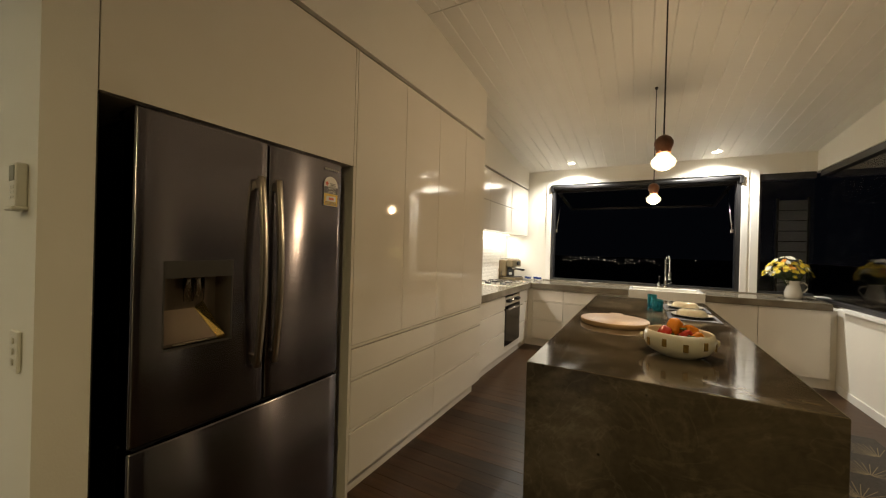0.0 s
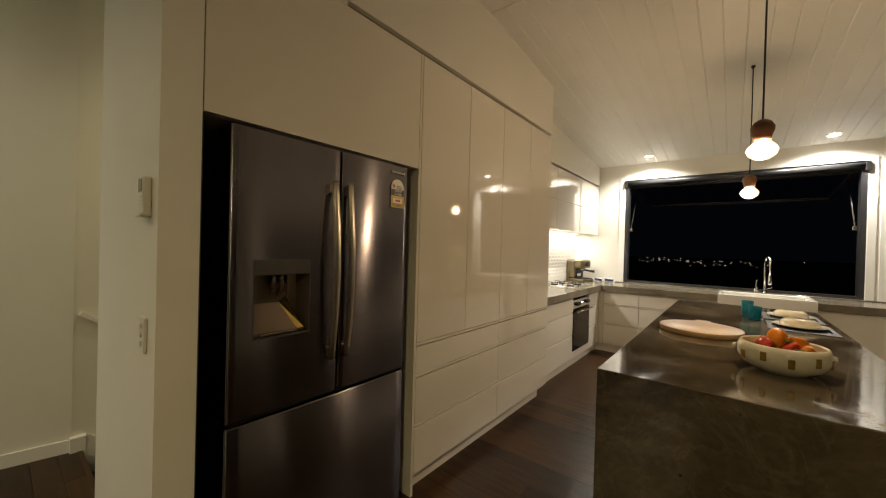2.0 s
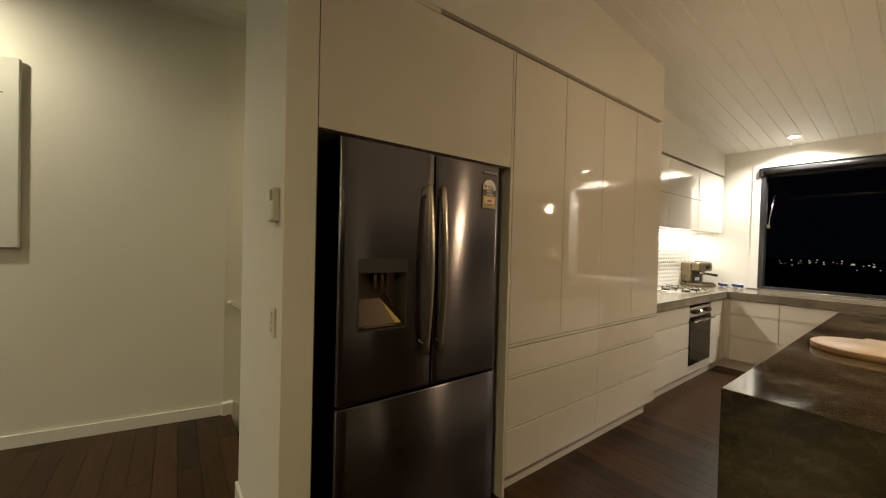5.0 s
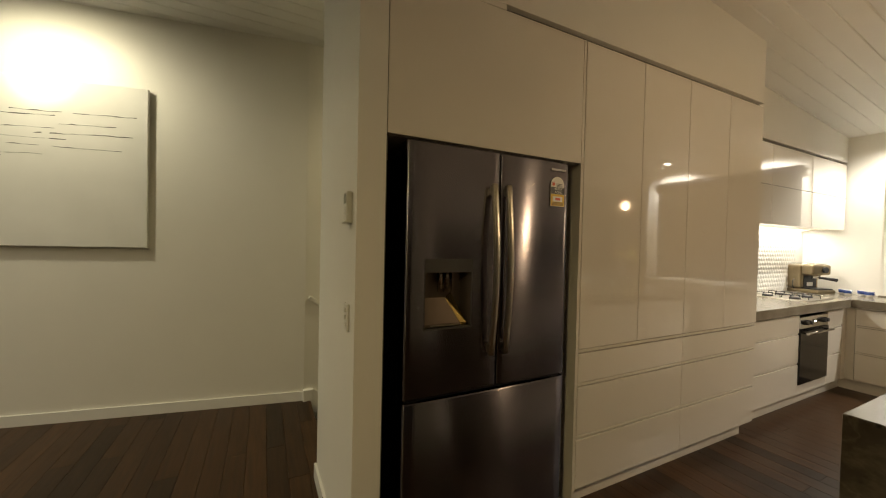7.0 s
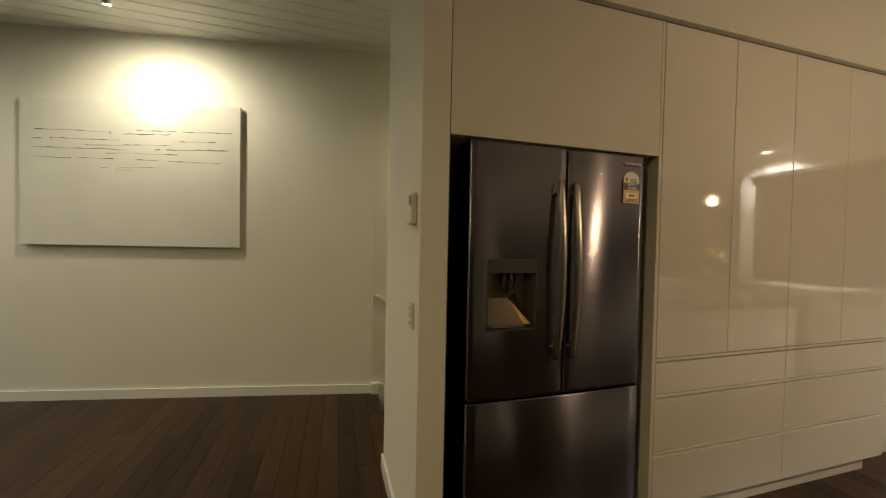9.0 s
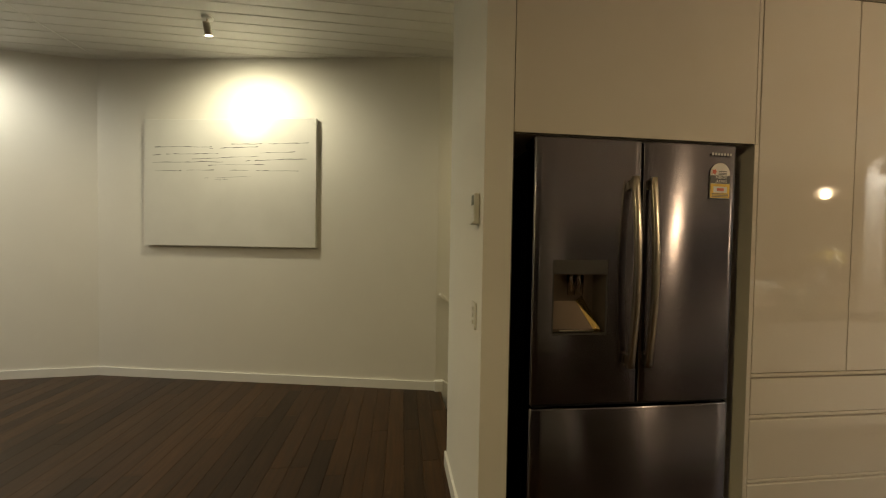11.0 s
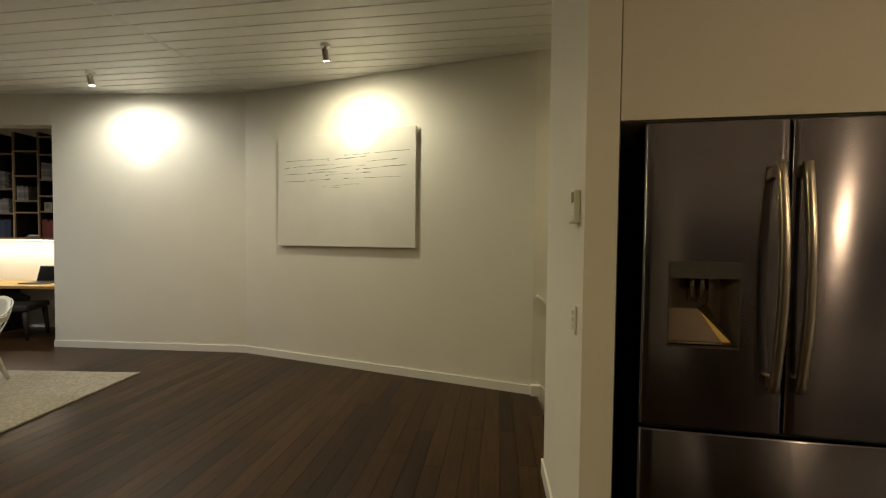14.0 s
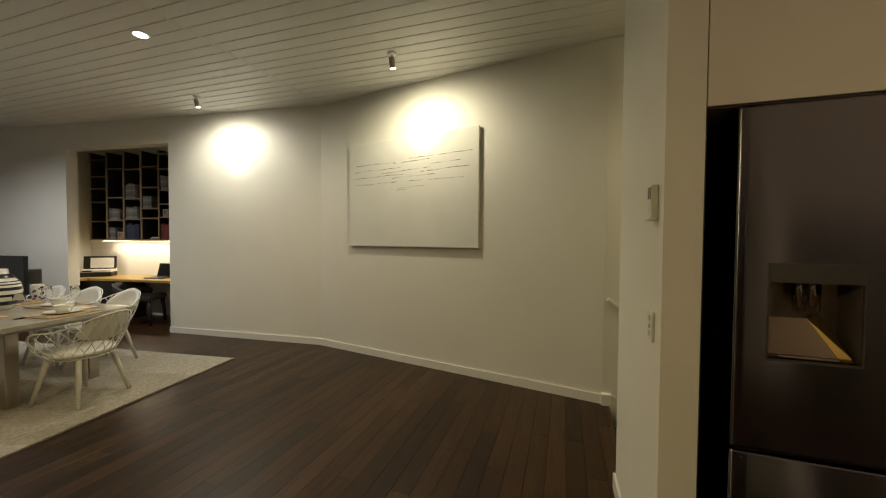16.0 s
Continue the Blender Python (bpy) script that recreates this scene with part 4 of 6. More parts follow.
part("display_digits", B(0.006, 0.0068, 0.295, 0.335, 0.573, 0.586), M_STRIP, oven)
shell("trim_oven_foot", B(-2.0, BX - 0.002, 4.442, 5.06, Z1, 0.208), M_CAB, "white panel below the oven", "panel")

hob = thing("gas_cooktop", (-1.80, 5.02, CT), "stainless gas cooktop with black trivets", "cooktop")
part("plate", B(-0.23, 0.25, -0.32, 0.36, 0.0, 0.008, bevel=0.003), M_HANDLE, hob)
for bx, by in ((-0.10, -0.18), (0.12, -0.18), (-0.10, 0.10), (0.12, 0.10)):
    burner = part("burner", lathe(bmesh.new(), [(0, 0.008), (0.045, 0.008), (0.045, 0.020), (0.03, 0.026), (0, 0.026)], 18, (bx, by, 0)), M_BLACK, hob)
    bm = bmesh.new()
    for ang in range(0, 360, 90):
        c, s = math.cos(radians(ang)), math.sin(radians(ang))
        tube(bm, [(bx + 0.025 * c, by + 0.025 * s, 0.042), (bx + 0.10 * c, by + 0.10 * s, 0.042), (bx + 0.105 * c, by + 0.105 * s, 0.006)], 0.005, 6)
    part("trivet", bm, M_BLACK, burner)
for k in range(5):
    part("knob", lathe(bmesh.new(), [(0, 0.008), (0.019, 0.008), (0.016, 0.03), (0, 0.03)], 14, (-0.11 + 0.07 * k, 0.30, 0)), M_CHROME, hob)

# wall units
UX = -1.73
U_TOP, U_MID, U_BOT = 2.493, 2.096, 1.713
for y0, y1 in ((3.47, 4.415), (4.416, 5.305), (5.306, 6.205)):
    unit = thing("wall_cabinet", (UX, y0, U_BOT), "glossy white wall cabinet with two lift-up doors", "cabinet", "wall cabinets")
    part("body", B(-0.365, -0.022, 0, y1 - y0, 0.012, U_TOP - U_BOT), M_CABSATIN, unit)
    part("door", B(-0.02, 0, 0.002, y1 - y0 - 0.002, 0, U_MID - U_BOT - 0.002, bevel=0.0012), M_CAB, unit)
    part("door", B(-0.02, 0, 0.002, y1 - y0 - 0.002, U_MID - U_BOT + 0.002, U_TOP - U_BOT - 0.002, bevel=0.0012), M_CAB, unit)
shell("trim_wall_unit_gap", B(-2.09, UX - 0.03, 3.47, 6.205, U_TOP + 0.001, U_TOP + 0.028), M_GAP, "dark shadow gap above the wall cabinets", "trim")
shell("wall_bulkhead_kitchen", B(-2.099, UX, 3.452, WIN_Y - 0.002, U_TOP + 0.028, TOP), M_WALL, "white bulkhead above the wall cabinets", "bulkhead")
strip = thing("bench_light_strip", (-2.04, 4.85, U_BOT + 0.0115), "lit warm strip light under the wall cabinets", "strip light")
part("channel", B(-0.012, 0.012, -1.30, 1.30, -0.008, 0.0), M_HANDLE, strip)
part("diffuser", B(-0.006, 0.006, -1.28, 1.28, -0.011, -0.008), M_STRIP, strip)
lamp("bench_strip_lamp", "AREA", look((-2.03, 4.85, U_BOT - 0.004), (-2.06, 4.85, 0)), 22, WHITE, size=2.5, size_y=0.03)

# splashback of small hexagonal tiles
bm = bmesh.new()
hexr, gap = 0.034, 0.003
rows_t = int(0.74 / (hexr * 1.5))
cols_t = int(2.58 / (hexr * math.sqrt(3)))
for r in range(rows_t):
    for c in range(cols_t):
        cy = 3.50 + (c + 0.5 * (r % 2)) * hexr * math.sqrt(3)
        cz = CT + 0.036 + r * hexr * 1.5
        outer = [bm.verts.new((KW + 0.0012, cy + (hexr - gap) * math.sin(k * math.pi / 3), cz + (hexr - gap) * math.cos(k * math.pi / 3))) for k in range(6)]
        mid = bm.verts.new((KW + 0.0055, cy, cz))
        for k in range(6):
            bm.faces.new((outer[k], outer[(k + 1) % 6], mid))
tiles = part("splashback_tiles", bm, M_WHITE)
tagged(tiles, "small white raised hexagonal wall tiles behind the cooktop", "tiles", kind="stuff")

# coffee machine and cups
cof = thing("coffee_machine", (-1.95, 5.93, CT), "champagne steel espresso machine with a dark front", "coffee machine", turn=-16)
cof.scale = (1.25, 1.25, 1.25)
part("base", B(-0.13, 0.16, -0.11, 0.11, 0, 0.035, bevel=0.012, seg=2), M_CHAMPAGNE, cof)
part("drip_tray", B(0.01, 0.15, -0.09, 0.09, 0.035, 0.045, bevel=0.003), M_BLACK, cof)
part("body", B(-0.13, 0.02, -0.11, 0.11, 0.035, 0.26, bevel=0.018, seg=3), M_CHAMPAGNE, cof)
part("front", B(0.019, 0.024, -0.075, 0.075, 0.05, 0.16), M_BLACK, cof)
part("head", B(0.02, 0.12, -0.11, 0.11, 0.17, 0.27, bevel=0.02, seg=3), M_CHAMPAGNE, cof)
part("control_dial", tube(bmesh.new(), [(0.119, 0.02, 0.22), (0.14, 0.02, 0.22)], 0.028, 16), M_BLACK, cof)
part("group_head", lathe(bmesh.new(), [(0, 0.13), (0.032, 0.13), (0.034, 0.172), (0, 0.172)], 18, (0.07, 0, 0)), M_CHROME, cof)
part("filter_handle", tube(bmesh.new(), [(0.09, 0, 0.145), (0.14, 0, 0.143), (0.23, 0, 0.135)], [0.010, 0.012, 0.016], 10), M_BLACK, cof)
part("cup_rail", tube(bmesh.new(), [(-0.11, -0.09, 0.275), (0.09, -0.09, 0.275), (0.09, 0.09, 0.275), (-0.11, 0.09, 0.275)], 0.004, 6, closed=True), M_CHROME, cof)
part("sticker", B(0.024, 0.0255, -0.04, 0.03, 0.06, 0.095), M_LABELW, cof)
cord = thing("power_cord", (-2.06, 5.80, CT), "black coiled power cord against the wall", "cord")
part("loop", tube(bmesh.new(), [(0.03, 0.03 * math.sin(k * 0.6), 0.10 + 0.05 * math.cos(k * 0.6)) for k in range(11)], 0.005, 6, closed=True), M_BLACK, cord)
part("lead", tube(bmesh.new(), [(0.03, 0.0, 0.06), (0.035, 0.02, 0.02), (0.06, 0.06, 0.006)], 0.005, 6), M_BLACK, cord)


def cup():
    ob = thing("cup", (0, 0, 0), "white cup with a blue glazed band", "cup", "coffee cups")
    part("body", lathe(bmesh.new(), [(0, 0.0), (0.024, 0.0), (0.027, 0.006), (0.036, 0.03), (0.038, 0.062), (0.035, 0.062), (0.033, 0.03), (0.02, 0.01), (0, 0.008)], 22), M_WHITE, ob)
    part("band", lathe(bmesh.new(), [(0.0372, 0.026), (0.0386, 0.034), (0.0392, 0.060), (0.0384, 0.061)], 22), M_BLUE, ob)
    part("handle", tube(bmesh.new(), [(0.036 + 0.018 * math.sin(a * math.pi / 6), 0, 0.032 + 0.018 * math.cos(a * math.pi / 6)) for a in range(7)], 0.004, 6), M_WHITE, ob)
    return ob


first_cup = cup()
first_cup.matrix_basis = pose(-1.67, 6.03, CT, 0, 0, 20)
for x, y, turn in ((-1.615, 5.96, -30), (-1.525, 6.05, 35), (-1.455, 5.98, -20)):
    copy_thing(first_cup, pose(x, y, CT, 0, 0, turn))

# flowers in a jug
jug = thing("milk_jug", (1.645, 5.90, CT), "white ceramic jug used as a vase", "jug")
part("body", lathe(bmesh.new(), [(0, 0), (0.072, 0), (0.082, 0.02), (0.084, 0.07), (0.066, 0.14), (0.056, 0.18), (0.064, 0.215), (0.060, 0.215), (0.050, 0.18), (0.058, 0.14), (0.07, 0.05), (0, 0.012)], 30), M_WHITE, jug)
part("handle", tube(bmesh.new(), [(0.058, 0, 0.185), (0.095, 0, 0.195), (0.122, 0, 0.17), (0.125, 0, 0.125), (0.10, 0, 0.085), (0.076, 0, 0.07)], 0.009, 10), M_WHITE, jug)
part("spout", tube(bmesh.new(), [(-0.05, 0, 0.19), (-0.07, 0, 0.212), (-0.085, 0, 0.222)], [0.022, 0.016, 0.008], 10), M_WHITE, jug)
flowers = thing("flower_bunch", (1.645, 5.90, CT + 0.06), "bunch of yellow, orange and white flowers", "flowers")
rng = random.Random(11)


def bloom(bm, c, r, petals, way, layers=2):
    way = Vector(way).normalized()
    q = way.to_track_quat("Z", "Y")
    for layer in range(layers):
        lift = 0.15 + 0.5 * layer
        rr = r * (1 - 0.35 * layer)
        for k in range(petals):
            a = 2 * math.pi * (k + 0.5 * layer) / petals
            da = math.pi / petals * 0.9
            pts = [(0, 0, 0), (rr * 0.6 * math.cos(a - da), rr * 0.6 * math.sin(a - da), rr * lift * 0.5),
                   (rr * math.cos(a), rr * math.sin(a), rr * lift * 0.7), (rr * 0.6 * math.cos(a + da), rr * 0.6 * math.sin(a + da), rr * lift * 0.5)]
            bm.faces.new([bm.verts.new(Vector(c) + q @ Vector(p)) for p in pts])


stems, leaves = bmesh.new(), bmesh.new()
for k in range(105):
    a = rng.uniform(0, 2 * math.pi)
    spread = math.sqrt(rng.random())
    x, y = 0.235 * spread * math.cos(a) - 0.05, 0.16 * spread * math.sin(a)
    z = 0.38 - 0.13 * spread * spread + rng.uniform(-0.05, 0.05)
    mat = M_AMBERP if abs(x + 0.05) < 0.07 and rng.random() < 0.35 else (M_YELLOW if rng.random() < 0.92 else M_WHITEP)
    if k in (3, 4, 5):
        mat, z, x = M_WHITEP, 0.43, -0.10 + 0.05 * k - 0.15
    bm = bmesh.new()
    bloom(bm, (x, y, z), rng.uniform(0.024, 0.036) if mat != M_WHITEP else 0.045, 8, (x + 0.05, y - 0.05, 0.14))
    part("bloom", bm, mat, flowers)
    tube(stems, [(x * 0.12, y * 0.12, 0.02), (x * 0.35, y * 0.35, 0.16), (x, y, z)], 0.0022, 4)
for k in range(110):
    a, s = rng.uniform(0, 2 * math.pi), rng.uniform(0.25, 1.0)
    p = Vector((0.19 * s * math.cos(a) - 0.04, 0.15 * s * math.sin(a), rng.uniform(0.15, 0.33)))
    d = Vector((math.cos(a), math.sin(a), rng.uniform(-0.4, 0.6))).normalized() * rng.uniform(0.03, 0.06)
    side = d.cross(Vector((0, 0, 1))).normalized() * 0.010
    leaves.faces.new([leaves.verts.new(q) for q in (p, p + d * 0.5 + side, p + d, p + d * 0.5 - side)])
part("stems", stems, M_LEAF, flowers)
tagged(part("leaves", leaves, M_LEAF, flowers), kind="stuff")

# ---------------------------------------------------------------- island
IZ = 0.965
island = thing("kitchen_island", (0.078, 1.594, 0.0), "dark polished concrete waterfall island bench", "island")
bm = bmesh.new()
arch = [(0, 0.001), (0, IZ), (2.95, IZ), (2.95, 0.001), (2.875, 0.001), (2.875, IZ - 0.075), (0.075, IZ - 0.075), (0.075, 0.001)]
sides = [[bm.verts.new((x, y, z)) for y, z in arch] for x in (-0.511, 0.511)]
bm.faces.new(sides[0]), bm.faces.new(sides[1])
for i in range(8):
    bm.faces.new((sides[0][i], sides[0][(i + 1) % 8], sides[1][(i + 1) % 8], sides[1][i]))
bmesh.ops.recalc_face_normals(bm, faces=bm.faces[:])
bmesh.ops.bevel(bm, geom=bm.edges[:], offset=0.004, segments=2, affect="EDGES", profile=0.5)
part("waterfall_slab", bm, M_CONC, island, "dark concrete slab with a worn sheen")
part("body", B(-0.46, 0.22, 0.076, 2.874, 0.10, IZ - 0.077), M_CAB, island, "white lacquered island cabinets")
part("kickboard", B(-0.41, 0.18, 0.076, 2.874, 0.001, 0.10), M_CAB, island)

bowl = thing("fruit_bowl", (0.178, 2.135, IZ), "cream ceramic bowl with small gold panels", "bowl")
prof = [(0, 0.0), (0.088, 0.0), (0.092, 0.006), (0.132, 0.026), (0.152, 0.060), (0.154, 0.088), (0.143, 0.116), (0.137, 0.118), (0.134, 0.110), (0.142, 0.08), (0.12, 0.035), (0.0, 0.018)]
part("body", lathe(bmesh.new(), prof, 48), M_CREAM, bowl)
for k in range(11):
    a = 2 * math.pi * k / 11 + 0.25
    zc = 0.062 if k % 2 else 0.050
    panel = part("gold_panel", B(-0.003, 0.004, -0.011, 0.011, -0.019, 0.019, bevel=0.002), M_GOLD, bowl, "gold panel")
    panel.location = (0.1515 * math.cos(a), 0.1515 * math.sin(a), zc + 0.014)
    panel.rotation_euler = (0, 0, a)
for s in (-1, 1):
    part("lug", lathe(bmesh.new(), [(0, -0.016), (0.014, -0.012), (0.018, 0.0), (0.014, 0.012), (0, 0.016)], 12, (s * 0.153, 0.02, 0.074)), M_CREAM, bowl)


def capsicum(mat, at, turn, size, name, label):
    ob = thing(name, at, label, "capsicum", "capsicums in the bowl")
    bm = bmesh.new()
    seg = 24
    prof = [(0.0, -0.05), (0.022, -0.052), (0.035, -0.035), (0.040, 0.0), (0.040, 0.03), (0.030, 0.046), (0.012, 0.040), (0.0, 0.036)]
    lathe(bm, prof, seg)
    for v in bm.verts:
        a = math.atan2(v.co.y, v.co.x)
        k = 1 + 0.11 * math.cos(4 * a + 0.6)
        v.co.x, v.co.y = v.co.x * k, v.co.y * k
        v.co *= size * 0.86
    part("flesh", bm, mat, ob)
    part("stalk", tube(bmesh.new(), [(0, 0, 0.034 * size), (0.002, 0, 0.052 * size), (0.008, 0.002, 0.07 * size)], [0.010, 0.006, 0.005], 8), M_GREEN, ob)
    ob.rotation_euler = [radians(t) for t in turn]
    return ob


capsicum(M_RED, (0.115, 2.117, IZ + 0.102), (70, 10, 150), 0.88, "red_capsicum", "shiny red capsicum in the bowl")
capsicum(M_ORANGE, (0.160, 2.153, IZ + 0.129), (25, 195, 0), 0.97, "orange_capsicum", "shiny orange capsicum standing in the bowl")
capsicum(M_RED, (0.205, 2.108, IZ + 0.097), (80, 0, 20), 0.88, "red_capsicum", "shiny red capsicum in the bowl")
capsicum(M_ORANGE, (0.227, 2.153, IZ + 0.117), (75, 15, -60), 0.84, "orange_capsicum", "shiny orange capsicum lying in the bowl")
capsicum(M_ORANGE, (0.250, 2.090, IZ + 0.101), (85, 0, 15), 0.75, "orange_capsicum", "small orange capsicum with its stalk end outwards")
capsicum(M_ORANGE, (0.146, 2.207, IZ + 0.102), (80, 20, 100), 0.84, "orange_capsicum", "shiny orange capsicum at the back of the bowl")
capsicum(M_RED, (0.209, 2.216, IZ + 0.102), (90, 0, 200), 0.84, "red_capsicum", "shiny red capsicum at the back of the bowl")

board = thing("serving_board", (-0.148, 2.80, IZ), "round limed timber serving board with a short handle", "serving board")
part("top", lathe(bmesh.new(), [(0, 0.034), (0.214, 0.034), (0.218, 0.031)], 56), M_BOARD, board)
part("rim", lathe(bmesh.new(), [(0, 0.0), (0.208, 0.0), (0.217, 0.006), (0.219, 0.028), (0.2182, 0.0312)], 56), M_BOARDEDGE, board, "honey-coloured timber edge")
part("handle", B(-0.045, 0.045, 0.205, 0.275, 0.004, 0.034, bevel=0.008, seg=2), M_BOARD, board)


def tumbler(at, r, high):
    ob = thing("tumbler", at, "teal blue glass tumbler", "tumbler", "teal tumblers")
    part("glass", lathe(bmesh.new(), [(0, 0), (r * 0.82, 0), (r * 0.9, 0.006), (r, high), (r - 0.003, high), (r * 0.85, 0.014), (0, 0.012)], 28), M_TEAL, ob)


tumbler((0.105, 3.80, IZ), 0.038, 0.125)
tumbler((0.145, 3.65, IZ), 0.042, 0.100)


def setting(y, turn):
    mat = thing("placemat", (0.372, y, IZ), "dark rectangular placemat on the island", "placemat", "island placemats")
    part("mat", B(-0.17, 0.17, -0.20, 0.20, 0, 0.006, bevel=0.002), M_SLATE, mat)
    plate = thing("dinner_plate", (0.372, y, IZ + 0.006), "white round dinner plate on the placemat", "plate", "island plates")
    part("plate", lathe(bmesh.new(), [(0, 0), (0.085, 0), (0.14, 0.018), (0.142, 0.021), (0.138, 0.021), (0.09, 0.007), (0, 0.006)], 40), M_WHITE, plate)
    dish = thing("shallow_bowl", (0.372, y + 0.02, IZ + 0.013), "cream shallow bowl upside down on the plate", "bowl", "island bowls")
    part("bowl", lathe(bmesh.new(), [(0.0, 0.050), (0.06, 0.050), (0.085, 0.044), (0.103, 0.022), (0.105, 0.0), (0.1, 0.0), (0.0, 0.042)], 36), M_CREAM, dish)
    for dx, nm in ((-0.145, "fork"), (0.15, "knife")):
        cut = thing(nm, (0.372 + dx * 0.9, y - 0.02, IZ + 0.0062), f"steel {nm} on the placemat", nm, "island cutlery")
        part("blade" if nm == "knife" else "tines", B(-0.008, 0.008, 0.0, 0.085, 0, 0.003, bevel=0.001), M_CHROME, cut)
        part("handle", B(-0.006, 0.006, -0.10, 0.0, 0, 0.004, bevel=0.0015), M_CHROME, cut)


setting(3.45, 0)
setting(3.95, 0)

# ---------------------------------------------------------------- pendants, downlights, spots
for px, py in PENDANTS:
    zc = ceil_z(px, py)
    zt = 2.12
    pend = thing("pendant_light", (px, py, zc), "turned timber pendant with a bare globe bulb on a dark cord", "pendant light", "island pendants")
    part("ceiling_rose", lathe(bmesh.new(), [(0, 0), (0.014, 0), (0.014, -0.012), (0.008, -0.022), (0, -0.022)], 16), M_BLACK, pend)
    part("cord", tube(bmesh.new(), [(0, 0, -0.02), (0, 0, zt - zc)], 0.0042, 8), M_BLACK, pend, "dark fabric cord")
    part("cap", lathe(bmesh.new(), [(0, 0), (0.016, 0), (0.034, -0.012), (0.047, -0.034), (0.047, -0.052), (0.036, -0.085), (0.036, -0.10), (0, -0.10)], 28, (0, 0, zt - zc)), M_WALNUT, pend, "turned timber lamp holder")
    bulb = part("bulb", lathe(bmesh.new(), [(0.022, -0.098), (0.034, -0.108), (0.058, -0.135), (0.062, -0.15), (0.055, -0.172), (0.03, -0.192), (0, -0.198)], 28, (0, 0, zt - zc)), M_GLOBE, pend, "clear globe bulb")
    bulb.visible_shadow = False
    core = part("filament", lathe(bmesh.new(), [(0, -0.118), (0.017, -0.124), (0.024, -0.145), (0.017, -0.166), (0, -0.172)], 16, (0, 0, zt - zc)), M_BULB, bulb, "glowing filament")
    core.visible_shadow = False
    lamp("pendant_lamp", "POINT", Matrix.Translation((px, py, zt - 0.17)), 14, AMBER, size=0.04)

# a fixture for each lamp, the three added unseen ones too
for dx, dy, watts, tone, cone in DOWNLIGHTS:
    dz = ceil_z(dx, dy)
    dl = thing("downlight", (dx, dy, dz), "round white recessed downlight, lit; three of the six are added", "downlight", "ceiling downlights")
    part("trim_ring", lathe(bmesh.new(), [(0.052, 0.004), (0.052, -0.006), (0.066, -0.008), (0.071, -0.002), (0.071, 0.004)], 28), M_TRIM, dl)
    part("diffuser", lathe(bmesh.new(), [(0.0, -0.005), (0.052, -0.005), (0.052, 0.002)], 28), M_LAMPCOOL if tone in (COOL, BLUISH) else M_LAMP, dl, "glowing lens")

for ((sx, sy), target, watts), tone in zip(SPOTS, SPOTTONES):
    sz = ceil_z(sx, sy)
    sp = thing("ceiling_spot", (sx, sy, sz), "small steel ceiling spotlight aimed at the wall", "spotlight", "wall spots")
    part("base_plate", lathe(bmesh.new(), [(0, 0.0), (0.042, 0.0), (0.042, -0.012), (0.038, -0.016), (0, -0.016)], 22), M_TRIM, sp)
    part("arm", tube(bmesh.new(), [(0, 0, -0.014), (0, 0, -0.06)], 0.007, 10), M_HANDLE, sp)
    head = Vector((0, 0, -0.085))
    way = (Vector(target) - (Vector((sx, sy, sz)) + head)).normalized()
    tilt = (way * 0.45 + Vector((0, 0, -0.9))).normalized()
    head_part = part("head", tube(bmesh.new(), [head - tilt * 0.045, head - tilt * 0.04, head + tilt * 0.055], [0.018, 0.026, 0.028], 18), M_HANDLE, sp, "brushed steel spot head")
    bm = bmesh.new()
    end = head + tilt * 0.0555
    tube(bm, [end, end + tilt * 0.003], 0.024, 16)
    part("lens", bm, M_LAMP, head_part, "glowing lens")
    lamp("spot_lamp", "SPOT", look(Vector((sx, sy, sz)) + head + tilt * 0.065, target), watts, tone, cone=34, blend=0.45, size=0.02)
    lamp("spot_spill", "SPOT", look(Vector((sx, sy, sz)) + head + tilt * 0.065, Vector(target) + Vector((0.1, 0, -1.25))), watts * 1.75, tone, cone=176, blend=0.75, size=0.07)

# ---------------------------------------------------------------- wall end: controller and switches
ctrl = thing("air_conditioner_remote", (-1.515, 0.3245, 1.662), "white air conditioner remote in a wall holder", "remote control")
part("body", B(-0.03, 0.03, -0.028, -0.004, -0.122, 0.0, bevel=0.005, seg=2), M_PLASTIC, ctrl)
part("screen", B(-0.022, 0.022, -0.0294, -0.0275, -0.050, -0.008), M_LCD, ctrl)
for i in range(3):
    for j in range(2):
        part("button", B(-0.018 + 0.022 * j, -0.004 + 0.022 * j, -0.0294, -0.0275, -0.072 - 0.014 * i, -0.063 - 0.014 * i, bevel=0.001), M_TRIM, ctrl)
part("holder", B(-0.034, 0.034, -0.036, -0.002, -0.132, -0.120, bevel=0.004), M_PLASTIC, ctrl, "white wall holder")
sw = thing("light_switch", (-1.540, 0.3205, 1.137), "white switch plate with three rockers", "light switch")
part("plate", B(-0.036, 0.036, -0.010, 0.0, -0.058, 0.058, bevel=0.003), M_PLASTIC, sw)
for z in (-0.03, 0.0, 0.03):
    part("rocker", B(-0.010, 0.010, -0.015, -0.0095, z - 0.009, z + 0.009, bevel=0.002), M_PLASTIC, sw)

# ---------------------------------------------------------------- canvas
way = (Vector((*P1, 0)) - Vector((*P0, 0))).normalized()
ang = math.degrees(math.atan2(way.y, way.x))
nrm = Vector((-way.y, way.x, 0))
start = Vector((-3.686, -0.835, 0))
CW, CH = 1.785, 1.262
art = thing("canvas_painting", (start.x + nrm.x * 0.004, start.y + nrm.y * 0.004, 1.364), "large white canvas with fine broken black horizontal lines", "painting", turn=ang)
part("canvas", B(0, CW, 0.010, 0.038, 0, CH, bevel=0.003), M_ARTWORK, art)
